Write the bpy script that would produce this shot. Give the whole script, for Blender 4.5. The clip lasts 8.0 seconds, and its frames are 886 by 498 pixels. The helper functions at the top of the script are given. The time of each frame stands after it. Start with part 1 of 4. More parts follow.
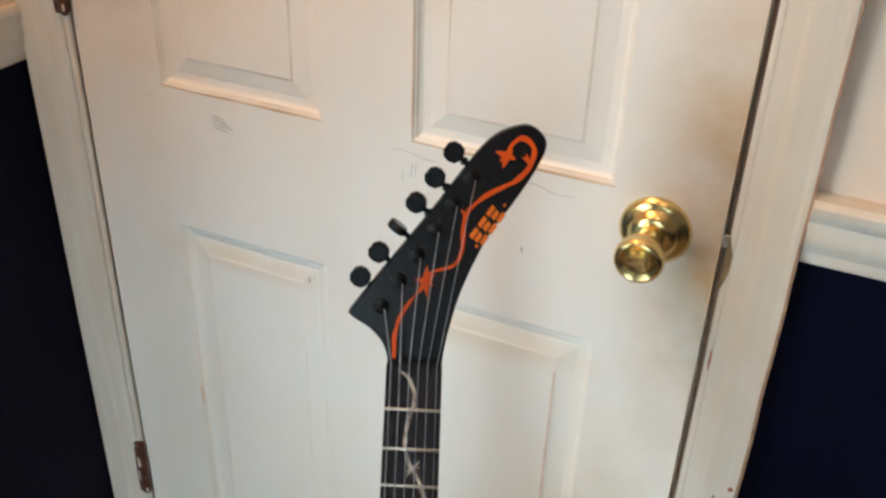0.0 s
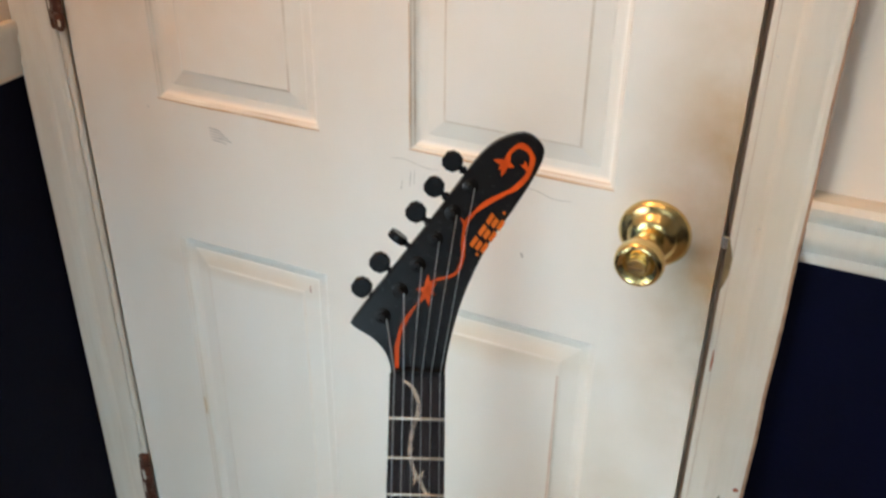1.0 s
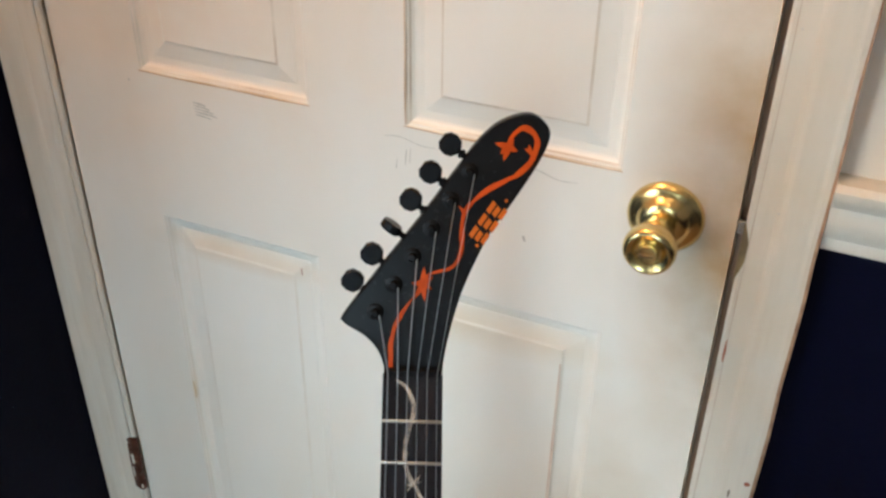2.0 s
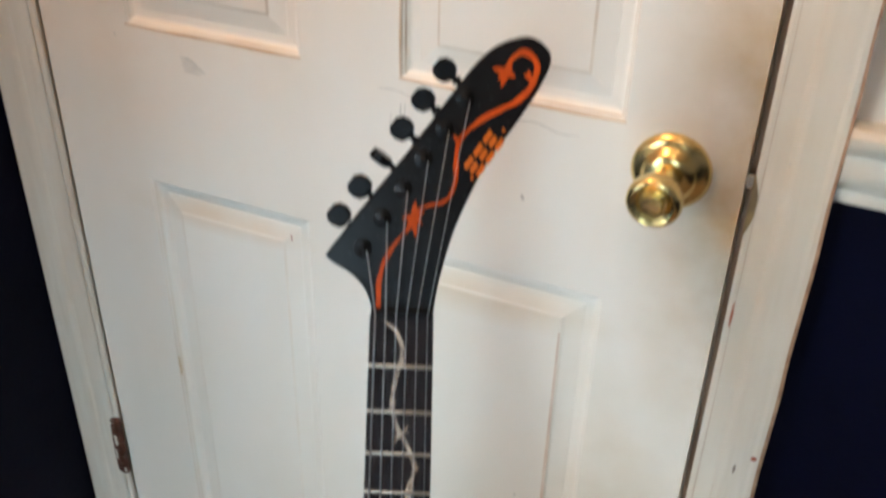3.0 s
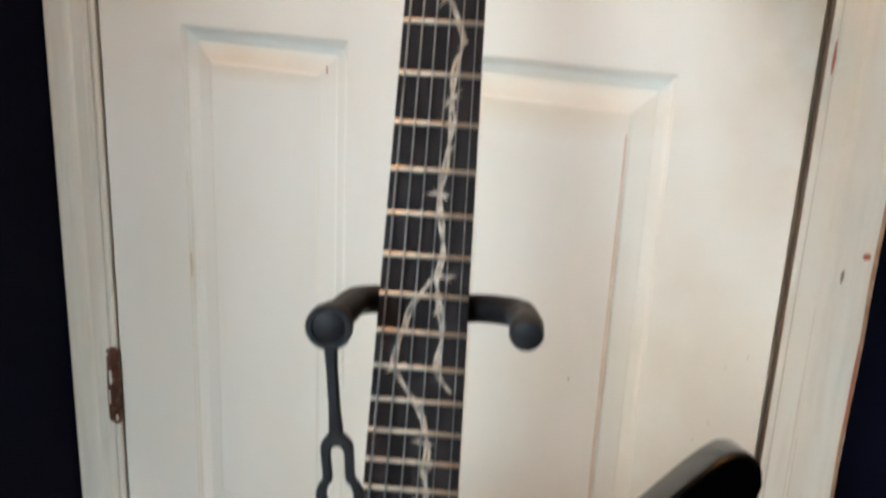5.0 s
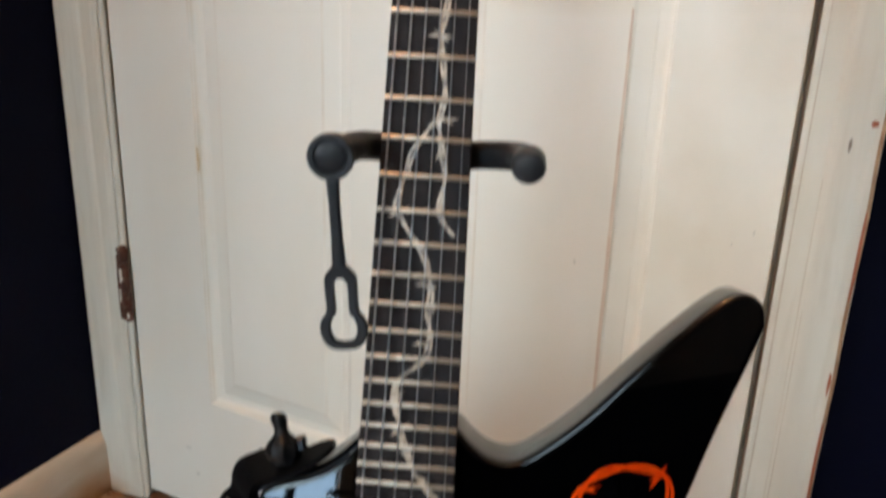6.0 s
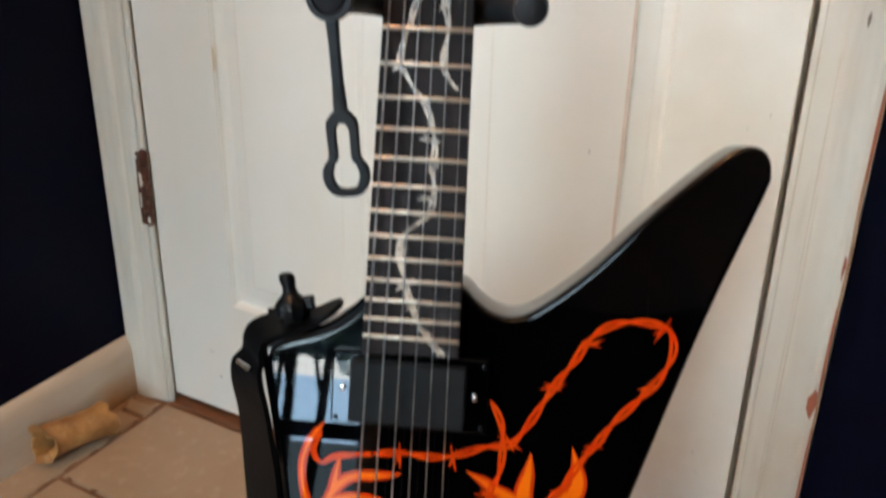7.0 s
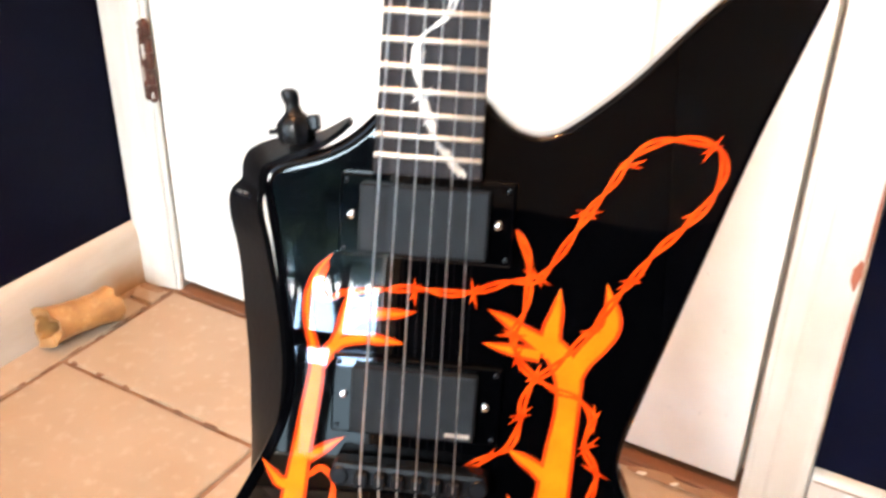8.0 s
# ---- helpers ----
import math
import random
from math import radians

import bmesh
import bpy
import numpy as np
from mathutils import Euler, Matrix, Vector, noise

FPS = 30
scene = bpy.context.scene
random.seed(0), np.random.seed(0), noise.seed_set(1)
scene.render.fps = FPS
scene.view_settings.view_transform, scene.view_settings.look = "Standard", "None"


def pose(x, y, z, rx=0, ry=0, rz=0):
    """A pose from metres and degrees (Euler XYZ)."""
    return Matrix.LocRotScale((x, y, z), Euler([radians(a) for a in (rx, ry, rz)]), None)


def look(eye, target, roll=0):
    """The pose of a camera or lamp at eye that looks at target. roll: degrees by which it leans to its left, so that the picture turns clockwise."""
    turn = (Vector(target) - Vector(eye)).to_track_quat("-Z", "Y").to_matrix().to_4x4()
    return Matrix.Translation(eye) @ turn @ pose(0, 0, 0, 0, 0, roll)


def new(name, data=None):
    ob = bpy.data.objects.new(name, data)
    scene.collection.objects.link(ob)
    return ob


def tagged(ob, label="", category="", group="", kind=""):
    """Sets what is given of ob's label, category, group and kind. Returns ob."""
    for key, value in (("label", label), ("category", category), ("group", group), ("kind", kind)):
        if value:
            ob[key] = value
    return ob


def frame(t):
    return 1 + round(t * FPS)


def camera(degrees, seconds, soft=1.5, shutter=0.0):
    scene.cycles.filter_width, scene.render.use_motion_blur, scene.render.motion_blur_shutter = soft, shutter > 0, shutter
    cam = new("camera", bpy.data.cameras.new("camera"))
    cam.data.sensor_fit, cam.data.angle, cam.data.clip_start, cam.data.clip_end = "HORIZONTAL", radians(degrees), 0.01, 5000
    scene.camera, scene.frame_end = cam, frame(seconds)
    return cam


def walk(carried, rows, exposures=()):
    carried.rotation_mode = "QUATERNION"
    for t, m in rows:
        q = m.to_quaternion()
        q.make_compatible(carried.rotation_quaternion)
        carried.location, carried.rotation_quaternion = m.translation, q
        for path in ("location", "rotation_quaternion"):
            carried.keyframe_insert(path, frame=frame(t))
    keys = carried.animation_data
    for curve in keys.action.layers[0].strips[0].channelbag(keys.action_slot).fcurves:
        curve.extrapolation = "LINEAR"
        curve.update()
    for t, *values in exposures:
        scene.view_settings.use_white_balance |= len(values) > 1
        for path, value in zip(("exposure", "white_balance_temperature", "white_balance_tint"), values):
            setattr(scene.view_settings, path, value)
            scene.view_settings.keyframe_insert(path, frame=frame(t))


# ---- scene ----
# camera: carried by hand down the front of a guitar that stands before a door
cam = camera(49.25, 8.0, 2.6, 0.8)
PATH = [
    (0.0, 0.8614, -0.8365, 1.4121, 58.96, -1.74, 24.90),
    (0.3, 0.8626, -0.8348, 1.4087, 58.91, -1.29, 24.52),
    (0.5, 0.8622, -0.8371, 1.4193, 58.67, -0.54, 24.66),
    (0.7, 0.8677, -0.8356, 1.4213, 58.96, -0.25, 24.93),
    (1.0, 0.8604, -0.8363, 1.4174, 59.13, -0.67, 24.23),
    (1.2, 0.8640, -0.8337, 1.4082, 59.10, -1.11, 24.55),
    (2.3, 0.8319, -0.7739, 1.4016, 56.52, -0.81, 23.95),
    (2.5, 0.8335, -0.7791, 1.3769, 56.68, -1.71, 23.86),
    (3.0, 0.8416, -0.7762, 1.3331, 58.10, -1.32, 24.53),
    (3.3, 0.8325, -0.7593, 1.2520, 59.64, -2.04, 24.09),
    (3.4, 0.8267, -0.7554, 1.2165, 61.73, -2.74, 23.16),
    (3.5, 0.8288, -0.7673, 1.1684, 63.64, -2.75, 23.93),
    (3.6, 0.8237, -0.7650, 1.1183, 65.15, -2.93, 24.05),
    (3.7, 0.8276, -0.7724, 1.0806, 68.56, -2.93, 25.16),
    (3.8, 0.8308, -0.7811, 1.0527, 71.55, -2.93, 25.35),
    (4.0, 0.8430, -0.8013, 1.0149, 73.83, -2.93, 25.20),
    (4.2, 0.8591, -0.8198, 0.9923, 74.48, -2.33, 25.86),
    (4.5, 0.8687, -0.8246, 0.9549, 74.66, -2.23, 26.68),
    (4.7, 0.8698, -0.8268, 0.9278, 73.67, -2.67, 27.03),
    (5.8, 0.8801, -0.8304, 0.8620, 69.24, -1.96, 27.71),
    (6.0, 0.8845, -0.8408, 0.8495, 68.43, -1.92, 27.82),
    (6.5, 0.8974, -0.8480, 0.8274, 66.60, -1.51, 28.85),
    (7.0, 0.9067, -0.8514, 0.8055, 64.87, -1.06, 29.24),
    (7.3, 0.9124, -0.8507, 0.7929, 63.53, -0.57, 29.20),
    (7.5, 0.9114, -0.8459, 0.7805, 62.93, -0.32, 29.35),
    (7.8, 0.8999, -0.8332, 0.7440, 60.52, -0.59, 29.38),
    (8.0, 0.8928, -0.8281, 0.7240, 60.64, -1.02, 30.30),
]
EXPOSURES = [(0.0, -0.30, 5950, -2), (3.0, -0.29, 5900, -1), (3.6, -0.21, 6150, 0), (4.5, -0.13, 6170, 0), (6.0, -0.22, 6400, 3), (6.5, -0.14, 6450, 3), (7.4, 0.16, 6180, 2), (7.7, 0.98, 6250, 7), (8.0, 1.60, 6350, 8)]
walk(cam, [(t, pose(*row)) for t, *row in PATH], EXPOSURES)

# ---- light ----
world = bpy.data.worlds.new("sky")
scene.world = world
world.use_nodes = True
sky = world.node_tree.nodes.new("ShaderNodeTexSky")
sky.sky_type, sky.sun_disc, sky.sun_elevation, sky.sun_rotation = "NISHITA", False, radians(61), radians(170)
world.node_tree.links.new(sky.outputs[0], world.node_tree.nodes["Background"].inputs[0])
world.node_tree.nodes["Background"].inputs[1].default_value = 0.15

WIN_X0, WIN_X1, WIN_Y, WIN_TOP = 0.55, 1.32, -3.05, 2.04


def lamp(name, kind, m, energy, colour, **values):
    data = bpy.data.lights.new(name, kind)
    data.energy, data.color = energy, colour
    if "size" in values:
        data.shape, data.size, data.size_y = "RECTANGLE", values["size"], values["size_y"]
    if "radius" in values:
        data.shadow_soft_size = values["radius"]
    ob = new(name, data)
    ob.matrix_world = m
    return ob


# daylight in an added side window and in the upper part of the glazed door, and the warm ceiling globe
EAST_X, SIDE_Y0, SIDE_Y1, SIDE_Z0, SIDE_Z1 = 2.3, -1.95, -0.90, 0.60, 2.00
GLOBE, ADDED_BULB = (0.79, -1.10, 2.26), (0.06, -0.62, 2.20)
# the side window is unseen, added to light the door from the left
lamp("added_side_daylight", "AREA", look((-0.06, -1.425, 1.30), (0.60, -1.425, 1.15)), 2.0, (0.78, 0.91, 1.0), size=1.0, size_y=1.30)
door_sky = lamp("door_daylight", "AREA", look((0.91, WIN_Y + 0.02, 1.57), (0.22, 0, 0.02)), 4.2, (0.72, 0.88, 1.0), size=0.66, size_y=0.86)
door_sky.data.spread = radians(48)
lamp("globe_light", "POINT", pose(*GLOBE), 5.0, (1.0, 0.63, 0.38), radius=0.06)
# unseen second bulb, added to warm the upper left of the door
lamp("added_bulb_light", "POINT", pose(*ADDED_BULB), 31, (1.0, 0.49, 0.21), radius=0.025)
sun = bpy.data.lights.new("sun", "SUN")
sun.energy, sun.angle, sun.color = 3.5, radians(3), (1.0, 0.95, 0.88)
new("sun", sun).matrix_world = look((0, 0, 0), (-0.1, 0.6, -1.1))


# ---- materials ----
def material(name, colour, rough=0.5, metal=0.0, second=None, scale=8.0, amount=0.5, bump=0.0, bump_scale=60.0, stretch=(1, 1, 1),
             coat=0.0, fine=None, fine_scale=140.0, spec=0.5, rough_vary=0.0, sharp=(0.35, 0.7)):
    m = bpy.data.materials.new(name)
    m.use_nodes = True
    t = m.node_tree
    n, link = t.nodes, t.links.new
    bs = n["Principled BSDF"]
    bs.inputs["Base Color"].default_value = (*colour, 1)
    bs.inputs["Roughness"].default_value, bs.inputs["Metallic"].default_value = rough, metal
    bs.inputs["Coat Weight"].default_value, bs.inputs["Coat Roughness"].default_value = coat, 0.02
    bs.inputs["Specular IOR Level"].default_value = spec
    coord, mapping = n.new("ShaderNodeTexCoord"), n.new("ShaderNodeMapping")
    mapping.inputs["Scale"].default_value = stretch
    link(coord.outputs["Object"], mapping.inputs[0])

    def noisy(sc, detail=5.0):
        q = n.new("ShaderNodeTexNoise")
        q.inputs["Scale"].default_value, q.inputs["Detail"].default_value = sc, detail
        link(mapping.outputs[0], q.inputs["Vector"])
        return q

    out = None
    if second:
        q, ramp, mix = noisy(scale), n.new("ShaderNodeValToRGB"), n.new("ShaderNodeMix")
        ramp.color_ramp.elements[0].position, ramp.color_ramp.elements[1].position = sharp
        link(q.outputs[0], ramp.inputs[0])
        mix.data_type = "RGBA"
        mix.inputs[6].default_value, mix.inputs[7].default_value = (*colour, 1), (*second, 1)
        mul = n.new("ShaderNodeMath")
        mul.operation = "MULTIPLY"
        mul.inputs[1].default_value = amount
        link(ramp.outputs[0], mul.inputs[0])
        link(mul.outputs[0], mix.inputs[0])
        out = mix.outputs[2]
        if fine:
            q2, ramp2, mix2 = noisy(fine_scale, 3.0), n.new("ShaderNodeValToRGB"), n.new("ShaderNodeMix")
            ramp2.color_ramp.elements[0].position, ramp2.color_ramp.elements[1].position = 0.55, 0.75
            link(q2.outputs[0], ramp2.inputs[0])
            mix2.data_type = "RGBA"
            mul2 = n.new("ShaderNodeMath")
            mul2.operation = "MULTIPLY"
            mul2.inputs[1].default_value = 0.5
            link(ramp2.outputs[0], mul2.inputs[0])
            link(mul2.outputs[0], mix2.inputs[0])
            link(out, mix2.inputs[6])
            mix2.inputs[7].default_value = (*fine, 1)
            out = mix2.outputs[2]
        link(out, bs.inputs["Base Color"])
    if rough_vary:
        q3, rng = noisy(scale * 3), n.new("ShaderNodeMapRange")
        rng.inputs[3].default_value, rng.inputs[4].default_value = rough - rough_vary, rough + rough_vary
        link(q3.outputs[0], rng.inputs[0])
        link(rng.outputs[0], bs.inputs["Roughness"])
    if bump:
        q4, b = noisy(bump_scale, 4.0), n.new("ShaderNodeBump")
        b.inputs["Strength"].default_value, b.inputs["Distance"].default_value = bump, 0.002
        link(q4.outputs[0], b.inputs["Height"])
        link(b.outputs[0], bs.inputs["Normal"])
    return m


def glowing(name, colour, strength):
    m = bpy.data.materials.new(name)
    m.use_nodes = True
    n = m.node_tree.nodes
    n.remove(n["Principled BSDF"])
    e = n.new("ShaderNodeEmission")
    e.inputs[0].default_value, e.inputs[1].default_value = (*colour, 1), strength
    m.node_tree.links.new(e.outputs[0], n["Material Output"].inputs[0])
    return m


DOOR_PAINT = material("door_paint", (0.77, 0.735, 0.67), 0.42, second=(0.69, 0.60, 0.48), scale=4, amount=0.42, bump=0.05, bump_scale=45,
                      stretch=(1.6, 1.6, 0.6), rough_vary=0.06)
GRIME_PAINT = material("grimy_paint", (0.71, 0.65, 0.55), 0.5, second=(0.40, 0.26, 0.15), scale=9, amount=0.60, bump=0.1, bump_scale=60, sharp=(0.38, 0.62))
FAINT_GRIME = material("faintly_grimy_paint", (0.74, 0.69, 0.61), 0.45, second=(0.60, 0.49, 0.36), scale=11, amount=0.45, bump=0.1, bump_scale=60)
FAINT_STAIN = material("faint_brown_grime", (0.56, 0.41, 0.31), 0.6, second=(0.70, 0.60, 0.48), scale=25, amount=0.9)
TRIM_PAINT = material("trim_paint", (0.66, 0.62, 0.54), 0.38, second=(0.53, 0.45, 0.35), scale=9, amount=0.55, bump=0.16, bump_scale=50,
                      stretch=(3, 3, 0.35), fine=(0.54, 0.48, 0.39), fine_scale=30, rough_vary=0.08)
BASE_PAINT = material("baseboard_paint", (0.60, 0.50, 0.395), 0.42, second=(0.43, 0.315, 0.215), scale=11, amount=0.75, bump=0.1, bump_scale=40, stretch=(1, 0.5, 2), rough_vary=0.08)
NAVY = material("navy_paint", (0.0013, 0.0016, 0.0084), 0.5, second=(0.0009, 0.0012, 0.0055), scale=4, amount=0.8, bump=0.25, bump_scale=120, spec=0.06)
CREAM = material("cream_paint", (0.70, 0.58, 0.46), 0.6, second=(0.62, 0.50, 0.38), scale=3, amount=0.6, bump=0.2, bump_scale=120)
WHITE = material("ceiling_paint", (0.78, 0.76, 0.72), 0.8, second=(0.72, 0.70, 0.66), scale=4, bump=0.3, bump_scale=90)
TILE = material("tile_glaze", (0.366, 0.255, 0.168), 0.38, second=(0.298, 0.187, 0.106), scale=7, amount=0.75, bump=0.12, bump_scale=25,
                fine=(0.45, 0.345, 0.25), fine_scale=60, rough_vary=0.1)
GROUT = material("grout", (0.20, 0.095, 0.048), 0.9, second=(0.33, 0.19, 0.11), scale=30, amount=0.7, bump=0.5, bump_scale=300)
OAK = material("threshold_wood", (0.20, 0.080, 0.034), 0.55, second=(0.11, 0.042, 0.018), scale=20, amount=0.8, bump=0.3, bump_scale=80, stretch=(0.2, 3, 3))
DARK_GAP = material("gap_shade_brown", (0.33, 0.19, 0.115), 0.8, second=(0.18, 0.10, 0.062), scale=20)
BRASS = material("polished_brass", (0.76, 0.60, 0.28), 0.24, 1.0, second=(0.68, 0.52, 0.20), scale=30, amount=0.5, rough_vary=0.06)
WORN_BRASS = material("worn_brass", (0.28, 0.19, 0.085), 0.5, 0.6, second=(0.14, 0.095, 0.05), scale=40, amount=0.8)
STEEL = material("latch_steel", (0.50, 0.50, 0.48), 0.25, 1.0)
RUST = material("rusty_hinge", (0.050, 0.022, 0.014), 0.55, 0.2, second=(0.15, 0.045, 0.026), scale=60, amount=0.7, bump=0.4, bump_scale=300, fine=(0.34, 0.26, 0.20), fine_scale=110, spec=0.3)
JOINT_DIRT = material("joint_dirt", (0.15, 0.072, 0.040), 0.9, second=(0.24, 0.12, 0.065), scale=60, amount=0.8)
FLOOR_DIRT = material("floor_dirt", (0.24, 0.125, 0.065), 0.8, second=(0.33, 0.20, 0.115), scale=45, amount=0.9)
RED_CHIP = material("bare_red_chip", (0.34, 0.09, 0.04), 0.8, second=(0.22, 0.08, 0.05), scale=200)
SCUFF = material("grey_scuff", (0.40, 0.37, 0.32), 0.7, second=(0.62, 0.57, 0.50), scale=160, amount=0.9)
DARK_MARK = material("dark_gouge", (0.20, 0.155, 0.12), 0.8, second=(0.2, 0.15, 0.11), scale=200)
WORN_BROWN = material("worn_brown_edge", (0.23, 0.115, 0.06), 0.7, second=(0.42, 0.26, 0.15), scale=60, amount=0.8)
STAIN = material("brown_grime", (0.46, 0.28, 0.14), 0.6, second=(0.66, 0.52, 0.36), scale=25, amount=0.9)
TAN_MARK = material("tan_drip", (0.52, 0.38, 0.20), 0.5, second=(0.62, 0.48, 0.30), scale=150)
GLOSS_BLACK = material("black_lacquer", (0.0004, 0.0004, 0.0005), 0.3, coat=0.65, spec=0.0)
HEAD_BLACK = material("black_headstock", (0.005, 0.005, 0.0055), 0.26, second=(0.008, 0.0075, 0.0075), scale=60, rough_vary=0.05, spec=0.12)
EBONY = material("dark_fingerboard", (0.010, 0.008, 0.009), 0.5, second=(0.018, 0.012, 0.011), scale=40, amount=0.8, stretch=(6, 0.6, 1), bump=0.15, bump_scale=300, spec=0.1)
NICKEL = material("fret_nickel", (0.49, 0.44, 0.37), 0.38, 1.0)
STRING = material("string_steel", (0.66, 0.66, 0.65), 0.34, 1.0)
PEARL = material("pearl_inlay", (0.46, 0.37, 0.28), 0.25, second=(0.13, 0.11, 0.10), scale=150, amount=0.9, coat=0.3, sharp=(0.42, 0.62), fine=(0.85, 0.80, 0.74), fine_scale=230)
BLACK_PART = material("black_hardware", (0.004, 0.004, 0.0045), 0.25, second=(0.006, 0.006, 0.006), scale=90, spec=0.12)
PICKUP = material("pickup_plastic", (0.006, 0.006, 0.0065), 0.5, second=(0.010, 0.010, 0.0105), scale=80, bump=0.05, bump_scale=500, spec=0.10)
CHROME = material("chrome", (0.85, 0.85, 0.85), 0.12, 1.0)
WIRE_RED = material("wire_paint", (0.46, 0.024, 0.002), 0.2, second=(0.60, 0.062, 0.004), scale=90, amount=0.9, coat=1.0, spec=0.0)
FLAME_RED = material("flame_edge", (0.42, 0.022, 0.003), 0.12, second=(0.58, 0.055, 0.005), scale=60, amount=0.8, coat=1.0, spec=0.0)
FLAME_ORANGE = material("flame_core", (0.70, 0.115, 0.003), 0.12, second=(0.74, 0.15, 0.004), scale=50, amount=0.8, coat=1.0, spec=0.0)
HEAD_ORANGE = material("headstock_orange", (0.44, 0.060, 0.005), 0.4, second=(0.32, 0.036, 0.004), scale=120, amount=0.6, spec=0.12)
LOGO_ORANGE = material("logo_orange", (0.44, 0.10, 0.008), 0.4, second=(0.34, 0.062, 0.006), scale=150, spec=0.12)
FOAM = material("black_foam", (0.012, 0.012, 0.014), 0.6, second=(0.017, 0.017, 0.019), scale=120, bump=0.25, bump_scale=600, spec=0.2)
RUBBER = material("black_rubber", (0.013, 0.013, 0.015), 0.45, second=(0.018, 0.018, 0.02), scale=100, bump=0.1, bump_scale=300, spec=0.2)
LEATHER = material("strap_leather", (0.0016, 0.0016, 0.0019), 0.42, second=(0.0022, 0.0021, 0.0022), scale=60, bump=0.10, bump_scale=240, spec=0.05)
BONE = material("chewed_bone", (0.42, 0.195, 0.056), 0.45, second=(0.19, 0.080, 0.024), scale=26, amount=0.9, bump=0.9, bump_scale=90, fine=(0.55, 0.34, 0.14), fine_scale=60)
BONE_IN = material("bone_marrow", (0.30, 0.14, 0.035), 0.7, second=(0.16, 0.06, 0.016), scale=60, bump=0.5, bump_scale=150)
GRASS = material("lawn", (0.06, 0.09, 0.035), 0.9, second=(0.10, 0.10, 0.05), scale=3, bump=0.5, bump_scale=20)
BARK = material("bark", (0.035, 0.028, 0.024), 0.9, second=(0.06, 0.05, 0.04), scale=6, bump=0.6, bump_scale=20, stretch=(2, 2, 0.3))
LEAF = material("leaves", (0.095, 0.125, 0.100), 0.6, second=(0.14, 0.17, 0.145), scale=3)
lt, lf = LEAF.node_tree, LEAF.node_tree.nodes
glow_through, half_mix = lf.new("ShaderNodeBsdfTranslucent"), lf.new("ShaderNodeMixShader")
glow_through.inputs[0].default_value = (0.70, 0.80, 0.84, 1)
half_mix.inputs[0].default_value = 0.85
lt.links.new(lf["Principled BSDF"].outputs[0], half_mix.inputs[1])
lt.links.new(glow_through.outputs[0], half_mix.inputs[2])
lt.links.new(half_mix.outputs[0], lf["Material Output"].inputs[0])
SKY_GLOW = glowing("bright_sky", (1.0, 0.97, 0.96), 34.0)
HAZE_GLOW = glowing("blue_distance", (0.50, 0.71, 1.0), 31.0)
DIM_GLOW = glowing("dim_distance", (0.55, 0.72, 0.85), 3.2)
# upper walls of the far hall, with dimness put into the colour
HALL_DIM = material("dimmed_hall_paint", (0.26, 0.26, 0.26), 0.7, second=(0.20, 0.20, 0.205), scale=3, amount=0.9, bump=0.2, bump_scale=120, spec=0.1)
CASING_GRIME = material("casing_grime", (0.54, 0.46, 0.36), 0.6, second=(0.42, 0.32, 0.22), scale=30, amount=0.8)
GLASS = bpy.data.materials.new("window_glass")
GLASS.use_nodes = True
gb = GLASS.node_tree.nodes["Principled BSDF"]
gb.inputs["Transmission Weight"].default_value, gb.inputs["Roughness"].default_value, gb.inputs["IOR"].default_value = 1.0, 0.0, 1.05


def grime_and_light_patch(m, at, size, colour, amount):
    """A ragged tinted patch: grease round a much touched place, stains, or light and shade put into the paint."""
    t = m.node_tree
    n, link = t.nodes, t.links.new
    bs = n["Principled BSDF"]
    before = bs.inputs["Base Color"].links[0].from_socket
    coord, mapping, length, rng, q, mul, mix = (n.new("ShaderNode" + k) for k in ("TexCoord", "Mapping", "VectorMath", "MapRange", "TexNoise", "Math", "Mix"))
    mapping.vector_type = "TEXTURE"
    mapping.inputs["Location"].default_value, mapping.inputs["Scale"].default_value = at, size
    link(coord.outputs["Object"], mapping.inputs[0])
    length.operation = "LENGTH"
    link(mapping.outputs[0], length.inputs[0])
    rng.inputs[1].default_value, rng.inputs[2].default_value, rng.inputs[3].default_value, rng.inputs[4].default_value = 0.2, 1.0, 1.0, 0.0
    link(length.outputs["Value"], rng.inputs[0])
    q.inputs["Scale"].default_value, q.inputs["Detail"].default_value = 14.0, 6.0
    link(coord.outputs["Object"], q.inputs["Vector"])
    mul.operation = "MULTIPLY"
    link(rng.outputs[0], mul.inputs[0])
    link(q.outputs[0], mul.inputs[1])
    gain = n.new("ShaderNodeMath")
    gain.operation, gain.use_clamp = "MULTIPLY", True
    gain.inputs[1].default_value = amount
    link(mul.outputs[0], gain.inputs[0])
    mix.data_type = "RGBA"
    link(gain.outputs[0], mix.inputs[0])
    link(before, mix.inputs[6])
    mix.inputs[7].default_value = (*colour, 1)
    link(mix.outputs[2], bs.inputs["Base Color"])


grime_and_light_patch(DOOR_PAINT, (0.80, 0.0, 0.98), (0.13, 0.2, 0.38), (0.42, 0.29, 0.15), 1.7)
# warm light on the door's upper left, put into the paint colour
grime_and_light_patch(DOOR_PAINT, (0.08, 0.0, 1.25), (0.50, 0.2, 0.45), (0.62, 0.43, 0.27), 0.9)
grime_and_light_patch(DOOR_PAINT, (0.70, 0.0, 0.55), (0.10, 0.2, 0.30), (0.55, 0.42, 0.28), 0.7)
grime_and_light_patch(DOOR_PAINT, (0.55, 0.0, 0.76), (0.16, 0.2, 0.035), (0.60, 0.47, 0.30), 0.9)
